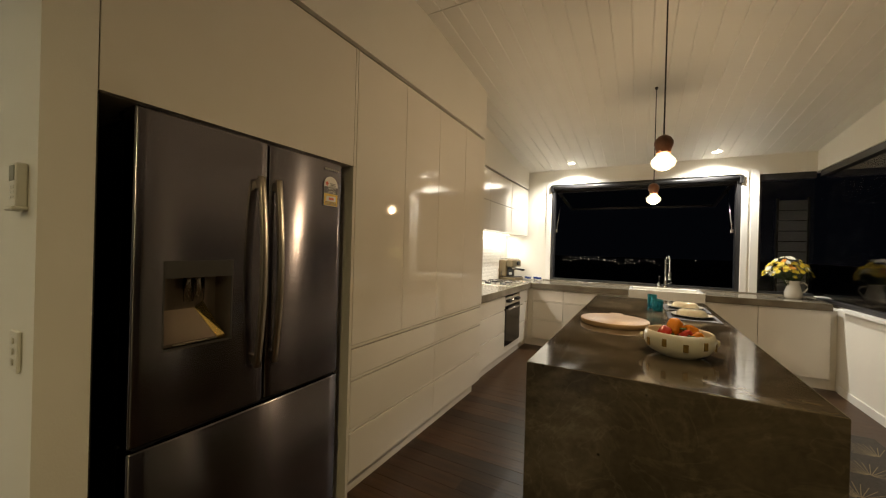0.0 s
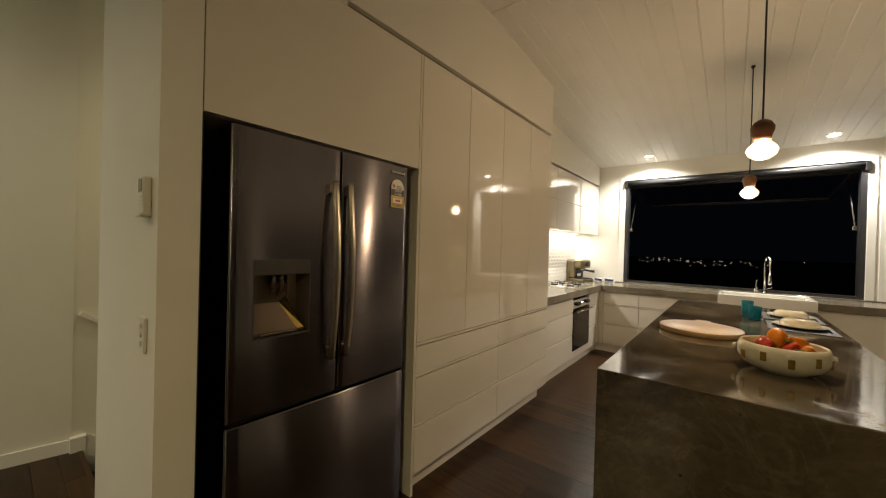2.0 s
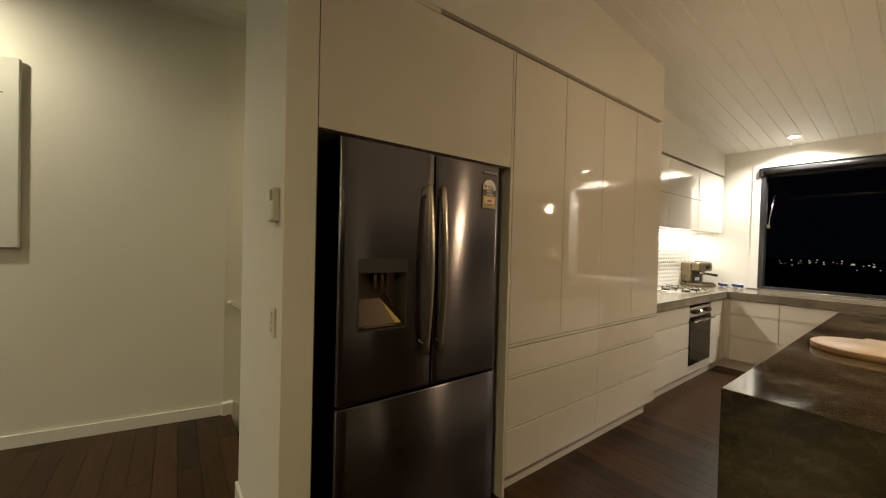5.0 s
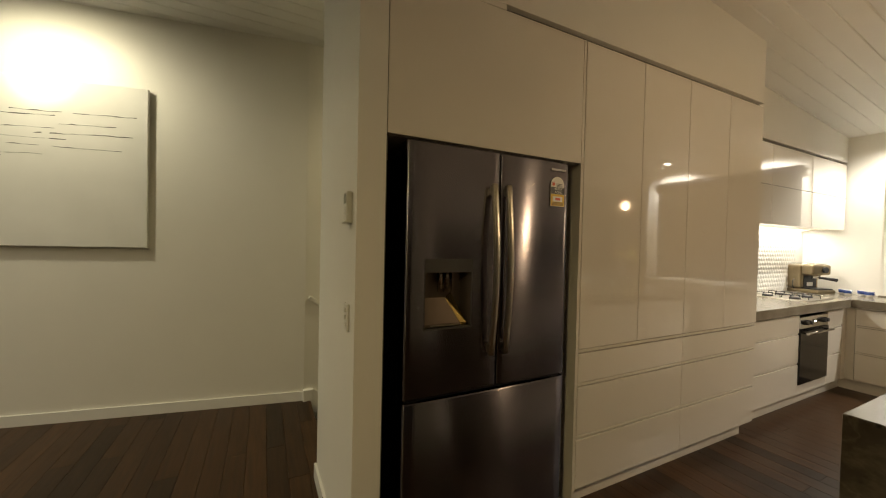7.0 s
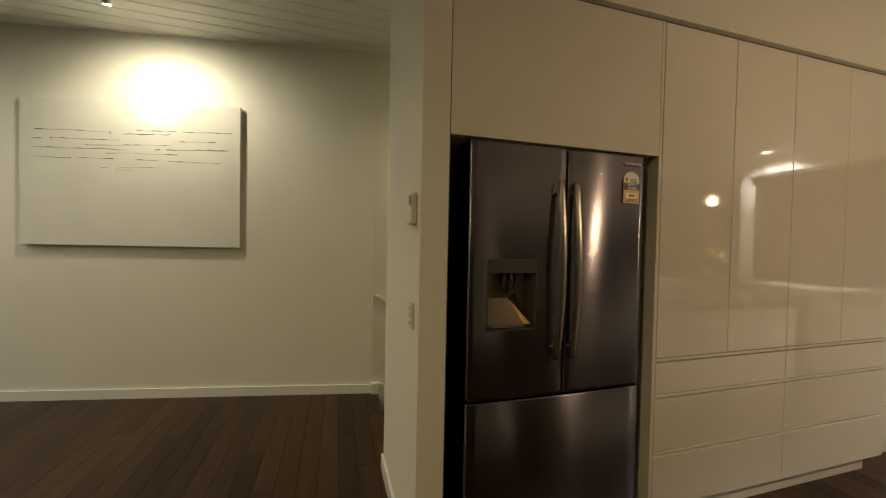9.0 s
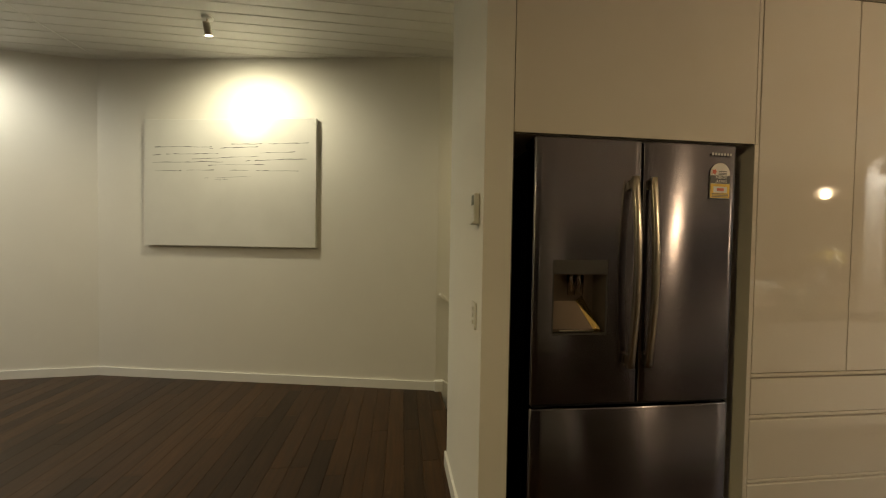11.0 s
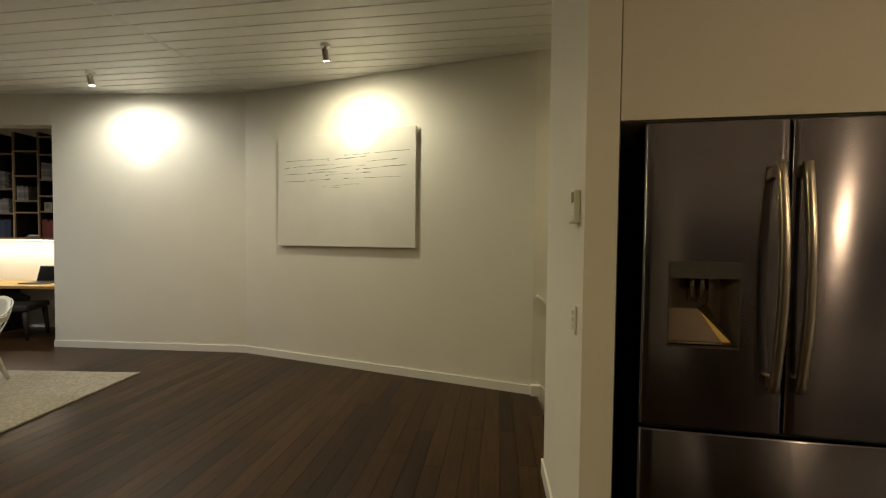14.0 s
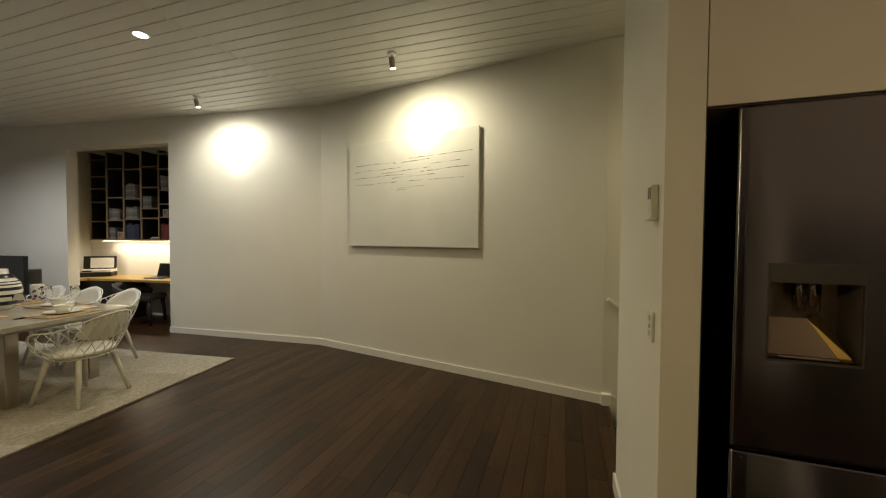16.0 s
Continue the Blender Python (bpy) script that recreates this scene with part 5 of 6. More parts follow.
part("stretcher", B(0.04, CW - 0.04, 0.0, 0.010, 0.04, CH - 0.04), M_OAK, art)
rng = random.Random(3)
# each stroke row: height, start, end
for zr, x0, x1 in ((1.02, 0.08, 0.95), (0.985, 0.62, 1.15), (0.985, 1.12, 1.76), (0.935, 0.22, 0.62), (0.92, 1.05, 1.80), (0.890, 0.62, 1.35),
                   (0.865, 0.10, 0.78), (0.835, 1.0, 1.80), (0.81, 0.55, 1.2), (0.75, 0.18, 0.95), (0.755, 1.10, 1.78), (0.69, 0.7, 1.25), (0.665, 0.95, 1.15)):
    x, x1, z, faint = x0 * 0.952, x1 * 0.952, zr, zr < 0.70
    while x < x1:
        end = min(x1, x + rng.uniform(0.30, 0.85))
        pts = []
        while x < end:
            t = rng.uniform(0.0014, 0.003) if faint else rng.choice((0.0015, 0.002, 0.003, 0.004, 0.0068))
            pts.append((x, z, t))
            x += rng.uniform(0.02, 0.06)
            z += rng.uniform(-0.0038, 0.0024)
        if len(pts) > 1:
            bm = bmesh.new()
            low = [bm.verts.new((px, 0.0392, pz)) for px, pz, pt in pts]
            high = [bm.verts.new((px, 0.0392, pz + pt)) for px, pz, pt in pts]
            for k in range(len(pts) - 1):
                bm.faces.new((low[k], low[k + 1], high[k + 1], high[k]))
            part("brush_line", bm, M_INK, art)
        x += rng.uniform(0.005, 0.03)

# ---------------------------------------------------------------- study niche
before = set(scene.objects)
desk = thing("study_desk", (0, 0, 0.70), "honey oak built-in desk in the niche", "desk")
part("top", B(-5.755, -5.12, -8.275, -5.425, 0.0, 0.04, bevel=0.003), M_HONEY, desk)
part("top", B(-5.119, -4.99, -8.275, -7.46, 0.0, 0.04, bevel=0.003), M_HONEY, desk)
dcab = thing("desk_cabinet", (-5.70, -8.2, 0.001), "dark cabinet under the desk", "cabinet")
part("body", B(0.0, 0.55, 0.0, 1.25, 0.0, 0.69, bevel=0.004), M_BLIND, dcab)
for k in range(2):
    part("door", B(0.551, 0.569, 0.005 + 0.62 * k, 0.615 + 0.62 * k, 0.06, 0.685, bevel=0.002), M_BLIND, dcab)

SX, SB, ST = -5.42, 1.395, 2.98
shelf = thing("bookcase", (SX, -7.82, SB), "wall-hung oak bookcase with dark backs and uneven compartments", "bookcase")
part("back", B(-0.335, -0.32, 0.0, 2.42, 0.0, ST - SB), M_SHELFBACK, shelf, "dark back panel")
part("bottom", B(-0.32, 0, 0.0, 2.42, 0.0, 0.024), M_OAKD, shelf)
COLS = [0.0, 0.373, 0.746, 1.119, 1.492, 1.865, 2.20]
# inner faces are near-black, only the front edges are oak
for c in COLS + [2.396]:
    up = part("upright", B(-0.318, -0.0225, c, c + 0.022, 0.0245, ST - SB), M_SHELFBACK, shelf, "near-black upright behind its edging")
    part("edging", B(-0.022, -0.002, c, c + 0.022, 0.0245, ST - SB), M_OAKD, up, "oak edging")
LEVELS = [[0.33, 0.68, 0.92, 1.14, 1.44], [0.35, 0.755, 1.27], [0.37, 0.73, 1.25], [0.385, 0.555, 0.925, 1.29], [0.40, 0.63, 0.87, 1.24, 1.5], [0.40, 0.80, 1.2], [0.4, 0.9]]
for c, (a, b), levels in zip(range(7), zip(COLS, COLS[1:] + [2.396]), LEVELS):
    for z in levels:
        board = part("shelf", B(-0.317, -0.0245, a + 0.0225, b - 0.0005, z, z + 0.02), M_SHELFBACK, shelf, "near-black shelf behind its edging")
        part("edging", B(-0.024, -0.004, a + 0.0225, b - 0.0005, z, z + 0.02), M_OAKD, board, "oak edging")
strip = thing("niche_light_strip", (-5.60, -6.55, SB - 0.001), "lit warm strip light under the bookcase", "strip light")
part("channel", B(-0.015, 0.015, -1.22, 1.10, -0.012, 0.0), M_HANDLE, strip)
part("diffuser", B(-0.011, 0.011, -1.21, 1.09, -0.016, -0.012), M_STRIP, strip)
lamp("niche_strip_lamp", "AREA", look((-5.60, -6.55, SB - 0.03), (-5.62, -6.55, 0)), 13, SOFT, size=2.2, size_y=0.03)

rng = random.Random(21)


def books(col, level, n, high, mat, used=0.28, lean=0.0, label="row of books standing on the shelf"):
    y0 = COLS[col] + 0.03 - 7.82
    z0 = SB + (LEVELS[col][level] + 0.0205 if level >= 0 else 0.0245)
    y = y0
    for k in range(n):
        t = used / n * rng.uniform(0.75, 1.0)
        h = high * rng.uniform(0.86, 1.0)
        d = rng.uniform(0.17, 0.22)
        bk = thing("book", (SX - 0.03, y, z0), label, "book", "books in the bookcase")
        part("cover", box(box(box(bmesh.new(), -d, 0, 0, 0.003, 0, h), -d, 0, t - 0.003, t, 0, h), -0.003, 0, 0.003, t - 0.003, 0, h), mat, bk)
        part("pages", B(-d + 0.004, -0.0035, 0.0035, t - 0.0035, 0.003, h - 0.003), M_PAPER, bk)
        y += t + 0.001


books(1, 0, 6, 0.22, M_BOOKG, 0.27, label="grey magazine standing on the shelf")
books(2, 0, 6, 0.22, M_BOOKG, 0.27, label="grey magazine standing on the shelf")
books(2, 1, 5, 0.27, M_BOOKG, 0.22, label="pale grey book standing on the shelf")
books(3, 1, 5, 0.22, M_BOOKG, 0.20, label="pale grey book standing on the shelf")
books(4, 2, 6, 0.26, M_BOOKG, 0.27, label="pale grey book standing on the shelf")
books(1, -1, 4, 0.22, M_BOOKG, 0.14, label="grey folder standing on the shelf")
books(2, -1, 5, 0.29, M_BOOKB, 0.30, label="dark blue binder standing on the shelf")
books(4, -1, 6, 0.28, M_BOOKR, 0.24, label="red or dark book standing on the shelf")
flat = thing("book_pile", (SX - 0.10, COLS[3] + 0.10 - 7.82, SB + 0.0245), "two books lying flat on the shelf", "book pile")
part("book", B(-0.15, 0.02, 0.0, 0.20, 0.0, 0.022, bevel=0.002), M_BOOKG, flat)
part("book", B(-0.14, 0.01, 0.02, 0.19, 0.023, 0.042, bevel=0.002), M_PAPER, flat)
for col, lev, off in ((1, -1, 0.2), (4, 0, 0.06)):
    z0 = SB + (LEVELS[col][lev] + 0.0205 if lev >= 0 else 0.0245)
    fr = thing("photo_frame", (SX - 0.05, COLS[col] + off - 7.82, z0), "small pale picture frame on the shelf", "picture frame")
    part("frame", box(box(box(box(bmesh.new(), 0, 0.012, 0, 0.012, 0, 0.13), 0, 0.012, 0.098, 0.11, 0, 0.13), 0, 0.012, 0.012, 0.098, 0, 0.012), 0, 0.012, 0.012, 0.098, 0.118, 0.13), M_BOARDEDGE, fr)
    part("picture", B(0.001, 0.006, 0.012, 0.098, 0.012, 0.118), M_BOOKG, fr)

prn = thing("printer", (-5.42, -7.66, 0.74), "black and silver printer with its pale lid raised", "printer", turn=33)
part("body", B(-0.13, 0.13, -0.24, 0.24, 0, 0.08, bevel=0.012, seg=2), M_BLACK, prn)
part("front_band", B(-0.128, 0.138, -0.243, 0.243, 0.081, 0.125, bevel=0.008, seg=2), M_PAPER, prn, "silver white band")
part("control_panel", B(0.136, 0.1405, -0.16, -0.03, 0.090, 0.113), M_SCREEN, prn)
lid = part("lid", B(-0.02, 0.0, -0.245, 0.235, 0.0, 0.235, bevel=0.010, seg=2), M_BLACK, prn)
lid.location, lid.rotation_euler = (-0.10, 0, 0.126), (0, radians(-5), 0)
part("lid_pad", B(0.0005, 0.006, -0.14, 0.20, 0.02, 0.205, bevel=0.002), M_PAPER, lid, "pale pad")
lap = thing("laptop", (-5.42, -6.33, 0.74), "open dark laptop on the desk", "laptop")
part("base", B(-0.12, 0.12, -0.18, 0.18, 0, 0.016, bevel=0.004), M_GREY, lap)
part("keyboard", B(-0.08, 0.03, -0.15, 0.15, 0.016, 0.018), M_BLACK, lap)
scr = part("screen", B(-0.008, 0.0, -0.18, 0.18, 0, 0.24, bevel=0.003), M_GREY, lap)
scr.location, scr.rotation_euler = (-0.12, 0, 0.016), (0, radians(-14), 0)
part("display", B(0.0002, 0.0016, -0.165, 0.165, 0.015, 0.225), M_SCREEN, scr)

dch = thing("desk_chair", (-5.10, -6.42, 0.0), "dark low-backed tub chair drawn up to the desk", "chair", turn=112)
part("seat", B(-0.24, 0.34, -0.25, 0.25, 0.40, 0.49, bevel=0.03, seg=3), M_BLIND, dch)
bm = bmesh.new()
ring_a, ring_b = [], []
for k in range(15):
    a = radians(75 + 210 * k / 14)
    top = 0.70 - 0.16 * (abs(k - 7) / 7) ** 2
    for rr, ring in ((0.29, ring_a), (0.255, ring_b)):
        ring.append((bm.verts.new((rr * math.cos(a) + 0.01, rr * math.sin(a), 0.45)), bm.verts.new(((rr + 0.02) * math.cos(a) + 0.01, (rr + 0.02) * math.sin(a), top))))
for ring in (ring_a, ring_b):
    for p, q in zip(ring, ring[1:]):
        f = bm.faces.new((p[0], q[0], q[1], p[1]))
        f.smooth = True
for k in range(14):
    bm.faces.new((ring_a[k][1], ring_a[k + 1][1], ring_b[k + 1][1], ring_b[k][1]))
    bm.faces.new((ring_a[k][0], ring_a[k + 1][0], ring_b[k + 1][0], ring_b[k][0]))
for k in (0, 14):
    bm.faces.new((ring_a[k][0], ring_a[k][1], ring_b[k][1], ring_b[k][0]))
part("backrest", bm, M_BLIND, dch)
for sx in (-1, 1):
    for sy in (-1, 1):
        part("leg", tube(bmesh.new(), [(0.05 + 0.24 * sx, 0.20 * sy, 0.42), (0.05 + 0.27 * sx, 0.22 * sy, 0.0)], [0.032, 0.018], 8), M_BLIND, dch)

# ---------------------------------------------------------------- living side
tvu = thing("media_cabinet", (-4.58, -9.1, 0.0), "low dark cabinet against the wall", "cabinet")
part("body", B(-0.24, 0.16, -1.1, 1.0, 0.06, 0.50, bevel=0.006), M_BLIND, tvu)
part("plinth", B(-0.20, 0.10, -1.05, 0.95, 0.0, 0.06), M_BLACK, tvu)
for k in range(3):
    part("door", B(0.1605, 0.176, -1.09 + 0.70 * k, -0.40 + 0.69 * k, 0.07, 0.49, bevel=0.002), M_BLIND, tvu)
tv = thing("television", (-4.60, -8.62, 0.50), "large black flat television, switched off", "television")
part("casing", B(-0.03, 0.02, -0.68, 0.68, 0.03, 0.64, bevel=0.006), M_BLACK, tv)
part("screen", B(0.0202, 0.022, -0.665, 0.665, 0.05, 0.625), M_SCREEN, tv)
part("stand", B(-0.08, 0.08, -0.25, 0.25, 0.0, 0.03, bevel=0.008), M_BLACK, tv)
set_down(NICHE, before)

before = set(scene.objects)
rug = thing("dining_rug", (-2.20, -5.43, 0.0), "large pale woven wool rug under the dining table", "rug")
bm = bmesh.new()
box(bm, -1.67, 1.75, -2.2, 1.95, 0.001, 0.013, bevel=0.004)
part("rug_body", bm, M_RUG, rug)
bm = bmesh.new()
rng = random.Random(2)
for k in range(300):
    y = -1.67 + 3.42 * k / 300
    box(bm, y, y + 0.007, 1.945, 1.958 + rng.uniform(0, 0.006), 0.002, 0.012 + rng.uniform(0, 0.003))
tagged(part("woven_edge", bm, M_RUG, rug), kind="stuff")

table = thing("dining_table", (-2.64, -5.15, 0.013), "long pale dining table with square metal legs", "dining table")
TT = 0.747
part("tabletop", B(-0.505, 0.505, -1.25, 1.17, TT - 0.045, TT, bevel=0.004), M_TABLE, table)
part("apron", B(-0.44, 0.44, -1.15, 1.02, TT - 0.09, TT - 0.046), M_TABLE, table)
for lx, ly in ((-0.40, 0.72), (0.26, 0.80), (-0.40, -1.0), (0.26, -1.0)):
    part("leg", B(lx - 0.045, lx + 0.045, ly - 0.045, ly + 0.045, 0, TT - 0.091, bevel=0.004), M_HANDLE, table, "brushed metal leg")

# wire basket chair, facing +y
def wire_chair():
    ob = thing("wire_dining_chair", (0, 0, 0), "white wire basket armchair with padded seat and timber legs", "chair", "dining chairs")
    part("seat", lathe(bmesh.new(), [(0, 0.40), (0.20, 0.40), (0.235, 0.412), (0.245, 0.43), (0.235, 0.448), (0.19, 0.458), (0, 0.462)], 36, stretch=(1.0, 0.95)), M_PLASTIC, ob, "white padded seat")
    seat_z = 0.395

    def rim(a):
        # a: 0 at the back, pi at the front
        back = 0.5 + 0.5 * math.cos(a)
        arm = math.exp(-((abs(a) - 1.75) / 0.45) ** 2)
        z = seat_z + 0.055 + 0.34 * back ** 1.5 + 0.10 * arm
        r = 0.27 + 0.05 * back + 0.055 * arm
        return r, z

    def on(a, s):
        a = (a + math.pi) % (2 * math.pi) - math.pi
        r1, z1 = rim(a)
        r0 = 0.215
        r = r0 + (r1 - r0) * math.sin(s * math.pi / 2)
        z = seat_z + (z1 - seat_z) * s ** 1.15
        lean = 0.07 * max(0, math.cos(a)) * s
        return (r * math.sin(a), -(r + lean) * math.cos(a), z)

    part("rim", tube(bmesh.new(), [on(2 * math.pi * k / 56, 1.0) for k in range(56)], 0.0062, 6, closed=True), M_TRIM, ob)
    part("seat_ring", tube(bmesh.new(), [on(2 * math.pi * k / 40, 0.0) for k in range(40)], 0.0055, 6, closed=True), M_TRIM, ob)
    n = 24
    for k in range(n):
        for s in (-1, 1):
            pts = [on(2 * math.pi * k / n + s * u / 9 * 0.62, u / 9) for u in range(10)]
            part("wire", tube(bmesh.new(), pts, 0.0032, 4), M_TRIM, ob)
    # oval back pad
    bm = bmesh.new()
    grid_n = 10
    pads = []
    for off in (0.012, 0.045):
        rows_p = []
        for i in range(grid_n + 1):
            row = []
            for j in range(25):
                a = 2 * math.pi * j / 24
                u, v = i / grid_n * math.cos(a), i / grid_n * math.sin(a)
                ang, s = 0.86 * u, 0.75 + 0.30 * v
                p = Vector(on(ang, s))
                inward = Vector((-math.sin(ang), math.cos(ang), 0.12)).normalized()
                thick = off if off < 0.02 else 0.012 + 0.033 * math.sqrt(max(0, 1 - (i / grid_n) ** 4))
                row.append(p + inward * thick)
            rows_p.append(row)
        pads.append(rows_p)
    for rows_p in pads:
        verts = [[bm.verts.new(p) for p in row[:-1]] for row in rows_p[1:]]
        mid = bm.verts.new(rows_p[0][0])
        for j in range(24):
            bm.faces.new((mid, verts[0][j], verts[0][(j + 1) % 24])).smooth = True
            for i in range(grid_n - 1):
                bm.faces.new((verts[i][j], verts[i + 1][j], verts[i + 1][(j + 1) % 24], verts[i][(j + 1) % 24])).smooth = True
    part("back_pad", bm, M_PLASTIC, ob, "white padded oval back")
    for sx in (-1, 1):
        for sy in (-1, 1):
            leg = part("leg", tube(bmesh.new(), [(0.135 * sx, 0.135 * sy, 0.40), (0.15 * sx, 0.15 * sy, 0.36), (0.222 * sx, 0.225 * sy, 0.0)], [0.020, 0.021, 0.015], 12), M_PLASTIC, ob, "white timber leg")
            for z in (0.30, 0.335):
                q = 0.135 + (0.4 - z) * 0.22
                part("screw", tube(bmesh.new(), [(q * sx, (q + 0.016) * sy, z), (q * sx, (q + 0.0215) * sy, z)], 0.006, 8), M_HANDLE, leg)
    return ob


CZ = 0.013
chair = wire_chair()
chair.matrix_basis = pose(-2.67, -4.00, CZ, 0, 0, 186)
for x, y, turn in ((-3.40, -4.81, -90), (-3.42, -5.40, -86), (-3.40, -5.99, -92)):
    copy_thing(chair, pose(x, y, CZ, 0, 0, turn))

TZ = 0.013 + TT
vase = thing("striped_vase", (-2.68, -5.015, TZ), "large white vase with dark navy stripes", "vase")
prof = [(0, 0), (0.085, 0), (0.10, 0.01), (0.150, 0.10), (0.165, 0.17), (0.150, 0.25), (0.10, 0.32), (0.075, 0.345), (0.073, 0.385), (0.066, 0.385), (0.067, 0.345), (0, 0.32)]
part("body", lathe(bmesh.new(), prof, 40), M_WHITE, vase)


def vase_r(z):
    for (r0, z0), (r1, z1) in zip(prof[1:8], prof[2:9]):
        if z0 <= z <= z1 and z1 > z0:
            return r0 + (r1 - r0) * (z - z0) / (z1 - z0)
    return 0.07


for z0, z1 in ((0.045, 0.085), (0.125, 0.15), (0.185, 0.215), (0.235, 0.247), (0.262, 0.272), (0.30, 0.34)):
    pts = [(vase_r(z0 + (z1 - z0) * k / 4) + 0.0015, z0 + (z1 - z0) * k / 4) for k in range(5)]
    part("stripe", lathe(bmesh.new(), pts, 40), M_NAVY, vase, "navy stripe")
bv = thing("porcelain_vase", (-3.12, -5.25, TZ), "small blue and white porcelain vase", "vase")
part("body", lathe(bmesh.new(), [(0, 0), (0.05, 0), (0.055, 0.008), (0.057, 0.17), (0.052, 0.18), (0.048, 0.18), (0.05, 0.02), (0, 0.012)], 26), M_WHITE, bv)
rng = random.Random(8)
for k in range(34):
    a, z, s = rng.uniform(0, 6.28), rng.uniform(0.025, 0.155), rng.uniform(0.011, 0.018)
    petals = []
    for j in range(8):
        t = 2 * math.pi * j / 8
        rr = s * (1.0 if j % 2 else 0.55)
        aa = a + rr * math.cos(t) / 0.057
        petals.append((0.0586 * math.cos(aa), 0.0586 * math.sin(aa), z + rr * math.sin(t)))
    bm = bmesh.new()
    bm.faces.new([bm.verts.new(p) for p in petals])
    part("flower_motif", bm, M_BLUE, bv)


def wine_glass(x, y, high=0.21):
    ob = thing("wine_glass", (x, y, TZ), "clear stemmed wine glass", "wine glass", "dining glasses")
    part("foot", lathe(bmesh.new(), [(0, 0), (0.036, 0), (0.036, 0.002), (0.006, 0.008), (0.0036, 0.02), (0.0036, 0.085), (0, 0.085)], 24), M_CLEAR, ob)
    part("bowl", lathe(bmesh.new(), [(0.0, 0.084), (0.02, 0.092), (0.040, 0.125), (0.041, 0.15), (0.033, high), (0.0322, high), (0.040, 0.15), (0.039, 0.125), (0.019, 0.0935), (0, 0.0855)], 26), M_CLEAR, ob)


for x, y in ((-2.43, -4.30), (-2.86, -4.70), (-2.93, -4.45), (-2.83, -5.30)):
    wine_glass(x, y)


def table_setting(x, y, turn):
    m = thing("table_mat", (x, y, TZ), "honey timber placemat on the dining table", "placemat", "dining placemats", turn)
    part("mat", B(-0.20, 0.20, -0.15, 0.15, 0, 0.012, bevel=0.003), M_BOARDEDGE, m)
    p = thing("dinner_plate", (x, y, TZ + 0.012), "white dinner plate on a timber placemat", "plate", "dining plates")
    part("plate", lathe(bmesh.new(), [(0, 0), (0.08, 0), (0.13, 0.016), (0.131, 0.019), (0.127, 0.019), (0.085, 0.007), (0, 0.006)], 36), M_WHITE, p)
    b = thing("soup_bowl", (x, y, TZ + 0.0185), "white bowl on the dinner plate", "bowl", "dining bowls")
    part("bowl", lathe(bmesh.new(), [(0, 0), (0.045, 0), (0.068, 0.05), (0.07, 0.066), (0.066, 0.066), (0.062, 0.05), (0.04, 0.008), (0, 0.006)], 32), M_WHITE, b)
    c, s = math.cos(radians(turn)), math.sin(radians(turn))
    for d, nm in ((-0.175, "fork"), (0.165, "knife")):
        cut = thing(nm, (x + d * c, y + d * s, TZ + 0.0125), f"steel {nm} beside the plate", nm, "dining cutlery", turn)
        part("head", B(-0.010, 0.010, 0.0, 0.075, 0, 0.003, bevel=0.001), M_CHROME, cut)
        part("handle", B(-0.006, 0.006, -0.10, 0.0, 0, 0.004, bevel=0.0015), M_CHROME, cut)


table_setting(-2.66, -4.18, 180)
table_setting(-2.93, -4.66, -90)
table_setting(-2.93, -5.28, -90)
table_setting(-2.30, -4.66, 90)
nap = thing("napkin", (-2.92, -4.34, TZ), "folded white napkin on the table", "napkin")
part("cloth", B(-0.06, 0.06, -0.09, 0.09, 0, 0.01, bevel=0.003), M_PAPER, nap)
set_down(DINING, before)

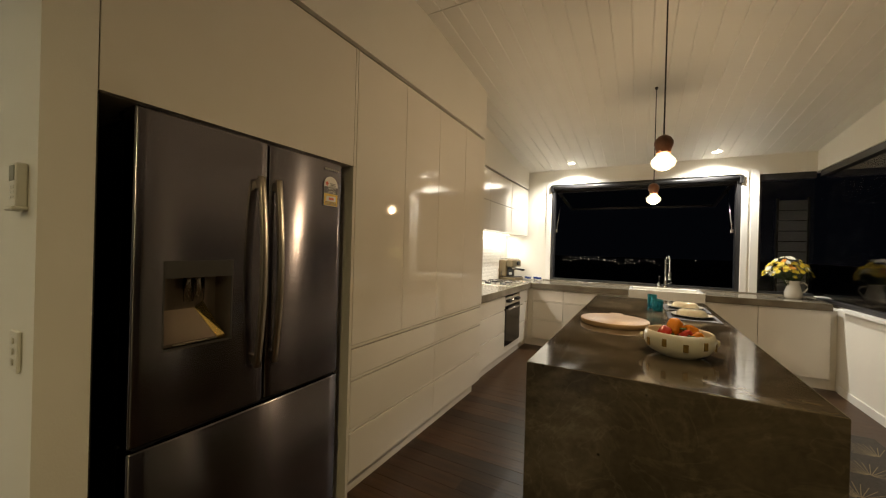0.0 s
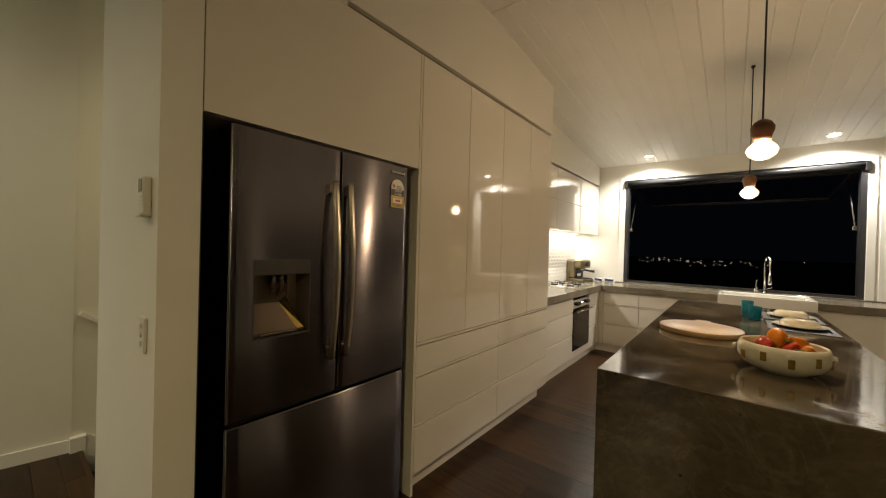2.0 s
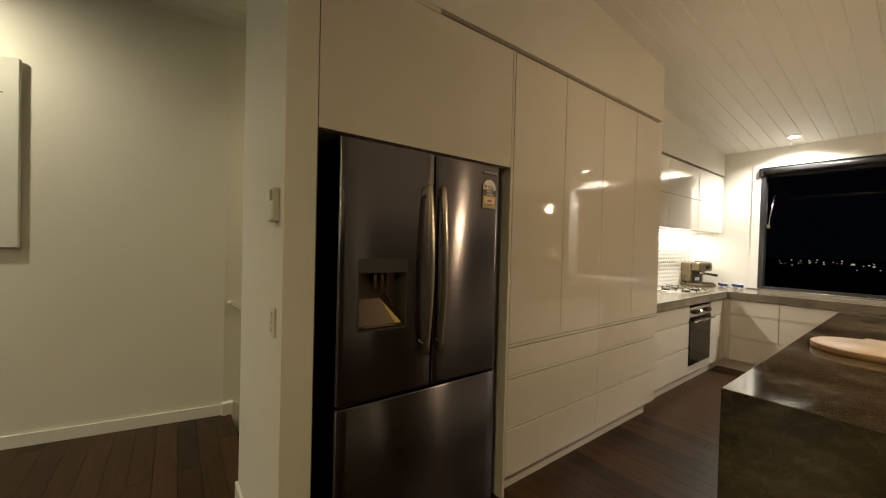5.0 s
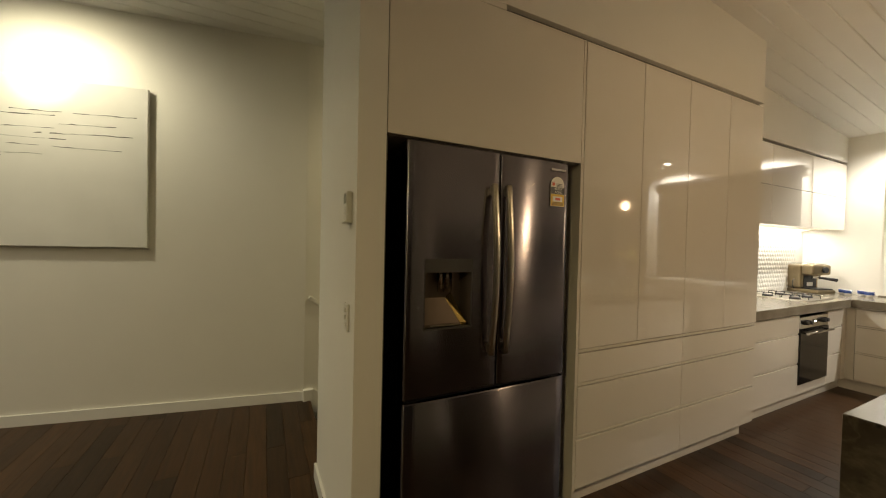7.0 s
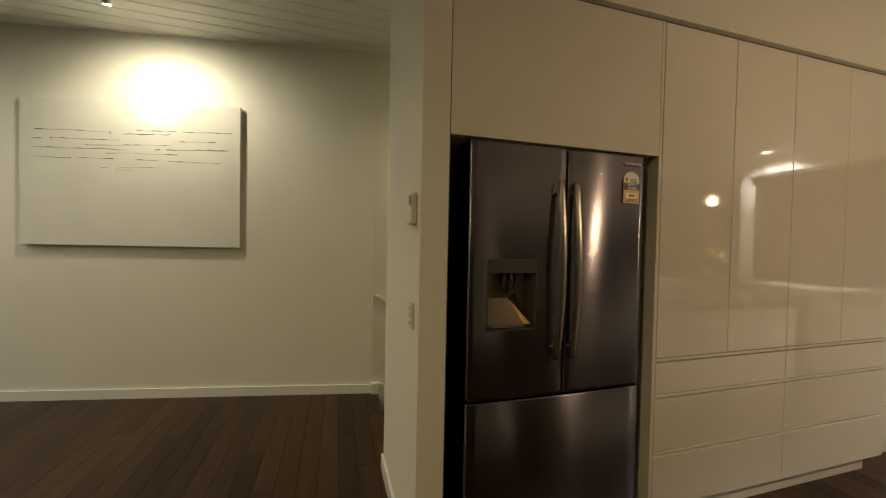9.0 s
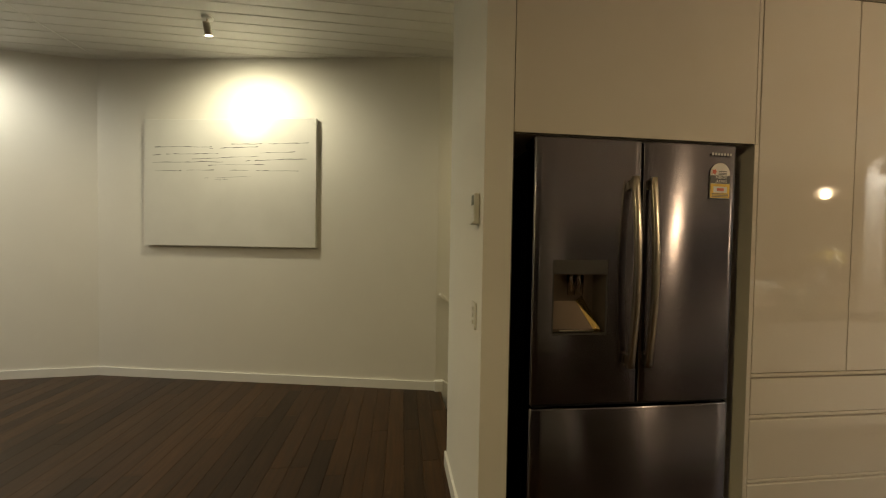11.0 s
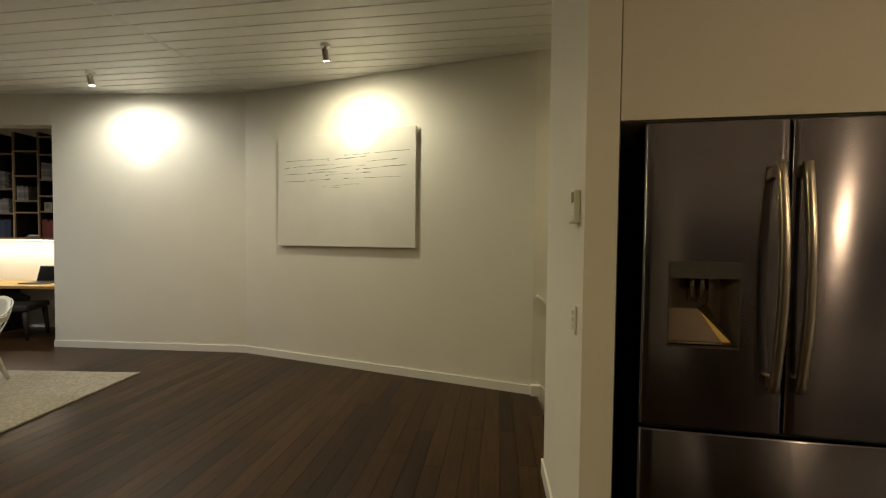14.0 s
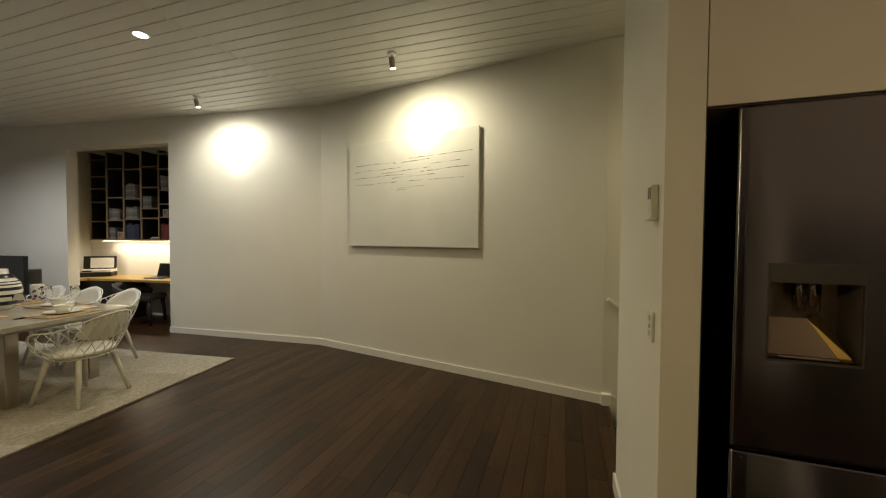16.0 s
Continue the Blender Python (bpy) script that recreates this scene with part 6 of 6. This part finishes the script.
# patterned rug beside the island
rug2 = thing("patterned_rug", (1.2, 3.0, 0.0), "dark rug with pale fan-shaped line pattern", "rug")
M_RUGLINE = material("ochre_rug_yarn", (0.30, 0.24, 0.14), 0.95, vary=0.3, scale=60)
M_RUGDARK = material("dark_rug_wool", (0.07, 0.06, 0.05), 0.95, vary=0.4, scale=50, bump=0.6, bump_scale=150)
part("rug_body", B(-0.52, 0.50, -1.4, 1.25, 0.001, 0.012, bevel=0.004), M_RUGDARK, rug2)
for fx in range(3):
    for fy in range(7):
        cx, cy = -0.35 + 0.36 * fx + (0.18 if fy % 2 else 0), -1.3 + 0.36 * fy
        bm = bmesh.new()
        for k in range(-8, 9):
            a = radians(90 + k * 8.5)
            a2 = radians(90 + k * 11)
            p0, p1 = Vector((cx + 0.02 * math.cos(a), cy + 0.02 * math.sin(a), 0.0128)), Vector((cx + 0.19 * math.cos(a2), cy + 0.22 * math.sin(a2), 0.0128))
            if abs(p1.x) > 0.49 or abs(p0.x) > 0.49 or p1.y > 1.23 or p0.y < -1.38:
                continue
            side = (p1 - p0).cross(Vector((0, 0, 1))).normalized() * 0.0022
            bm.faces.new([bm.verts.new(q) for q in (p0 - side, p0 + side, p1 + side, p1 - side)])
        if bm.faces:
            part("fan_motif", bm, M_RUGLINE, rug2, "pale fan motif")
        else:
            bm.free()

# ---------------------------------------------------------------- floor boards
rng = random.Random(17)
BW = 0.121
templates = {}


def board_mesh(length):
    key = round(length, 1)
    if key not in templates:
        bm = bmesh.new()
        hw, c = BW / 2 - 0.0005, 0.0011
        ring = [(-hw, -0.02), (hw, -0.02), (hw, -c), (hw - c, 0.0), (-hw + c, 0.0), (-hw, -c)]
        a = [bm.verts.new((0.0008, y, z)) for y, z in ring]
        b = [bm.verts.new((key - 0.0008, y, z)) for y, z in ring]
        bm.faces.new(a), bm.faces.new(b)
        for i in range(6):
            bm.faces.new((a[i], a[(i + 1) % 6], b[(i + 1) % 6], b[i]))
        templates[key] = mesh_of("board", bm, M_FLOOR)
    return templates[key]


count = 0
rest = bmesh.new()
y = 5.9
while y > -10.3:
    x_end = 1.92 if y > 2.1 else 4.55
    x_start = -2.05 if y > 0.34 else (-4.25 if y > -5.3 else -5.4)
    x = x_start - rng.choice((0.0, 0.4, 0.9, 1.3))
    while x < x_end:
        length = rng.choice((1.2, 1.6, 2.0, 2.4))
        a, b = max(x, x_start), min(x + length, x_end)
        span = round(b - a, 1)
        if span >= 0.1:
            near = -4.8 < a < 0.4 and -4.6 < y < 3.6
            if near and count < 300:
                ob = new("floor_board", board_mesh(span))
                ob.location = (a, y, 0)
                ob.parent = floor
                count += 1
            else:
                box(rest, a + 0.0008, a + span - 0.0008, y - BW / 2 + 0.0005, y + BW / 2 - 0.0005, -0.02, 0.0)
        x += length
    y -= BW
far_boards = part("floor_boards", rest, M_FLOOR, floor)
tagged(far_boards, "dark timber floor boards further off", kind="stuff")
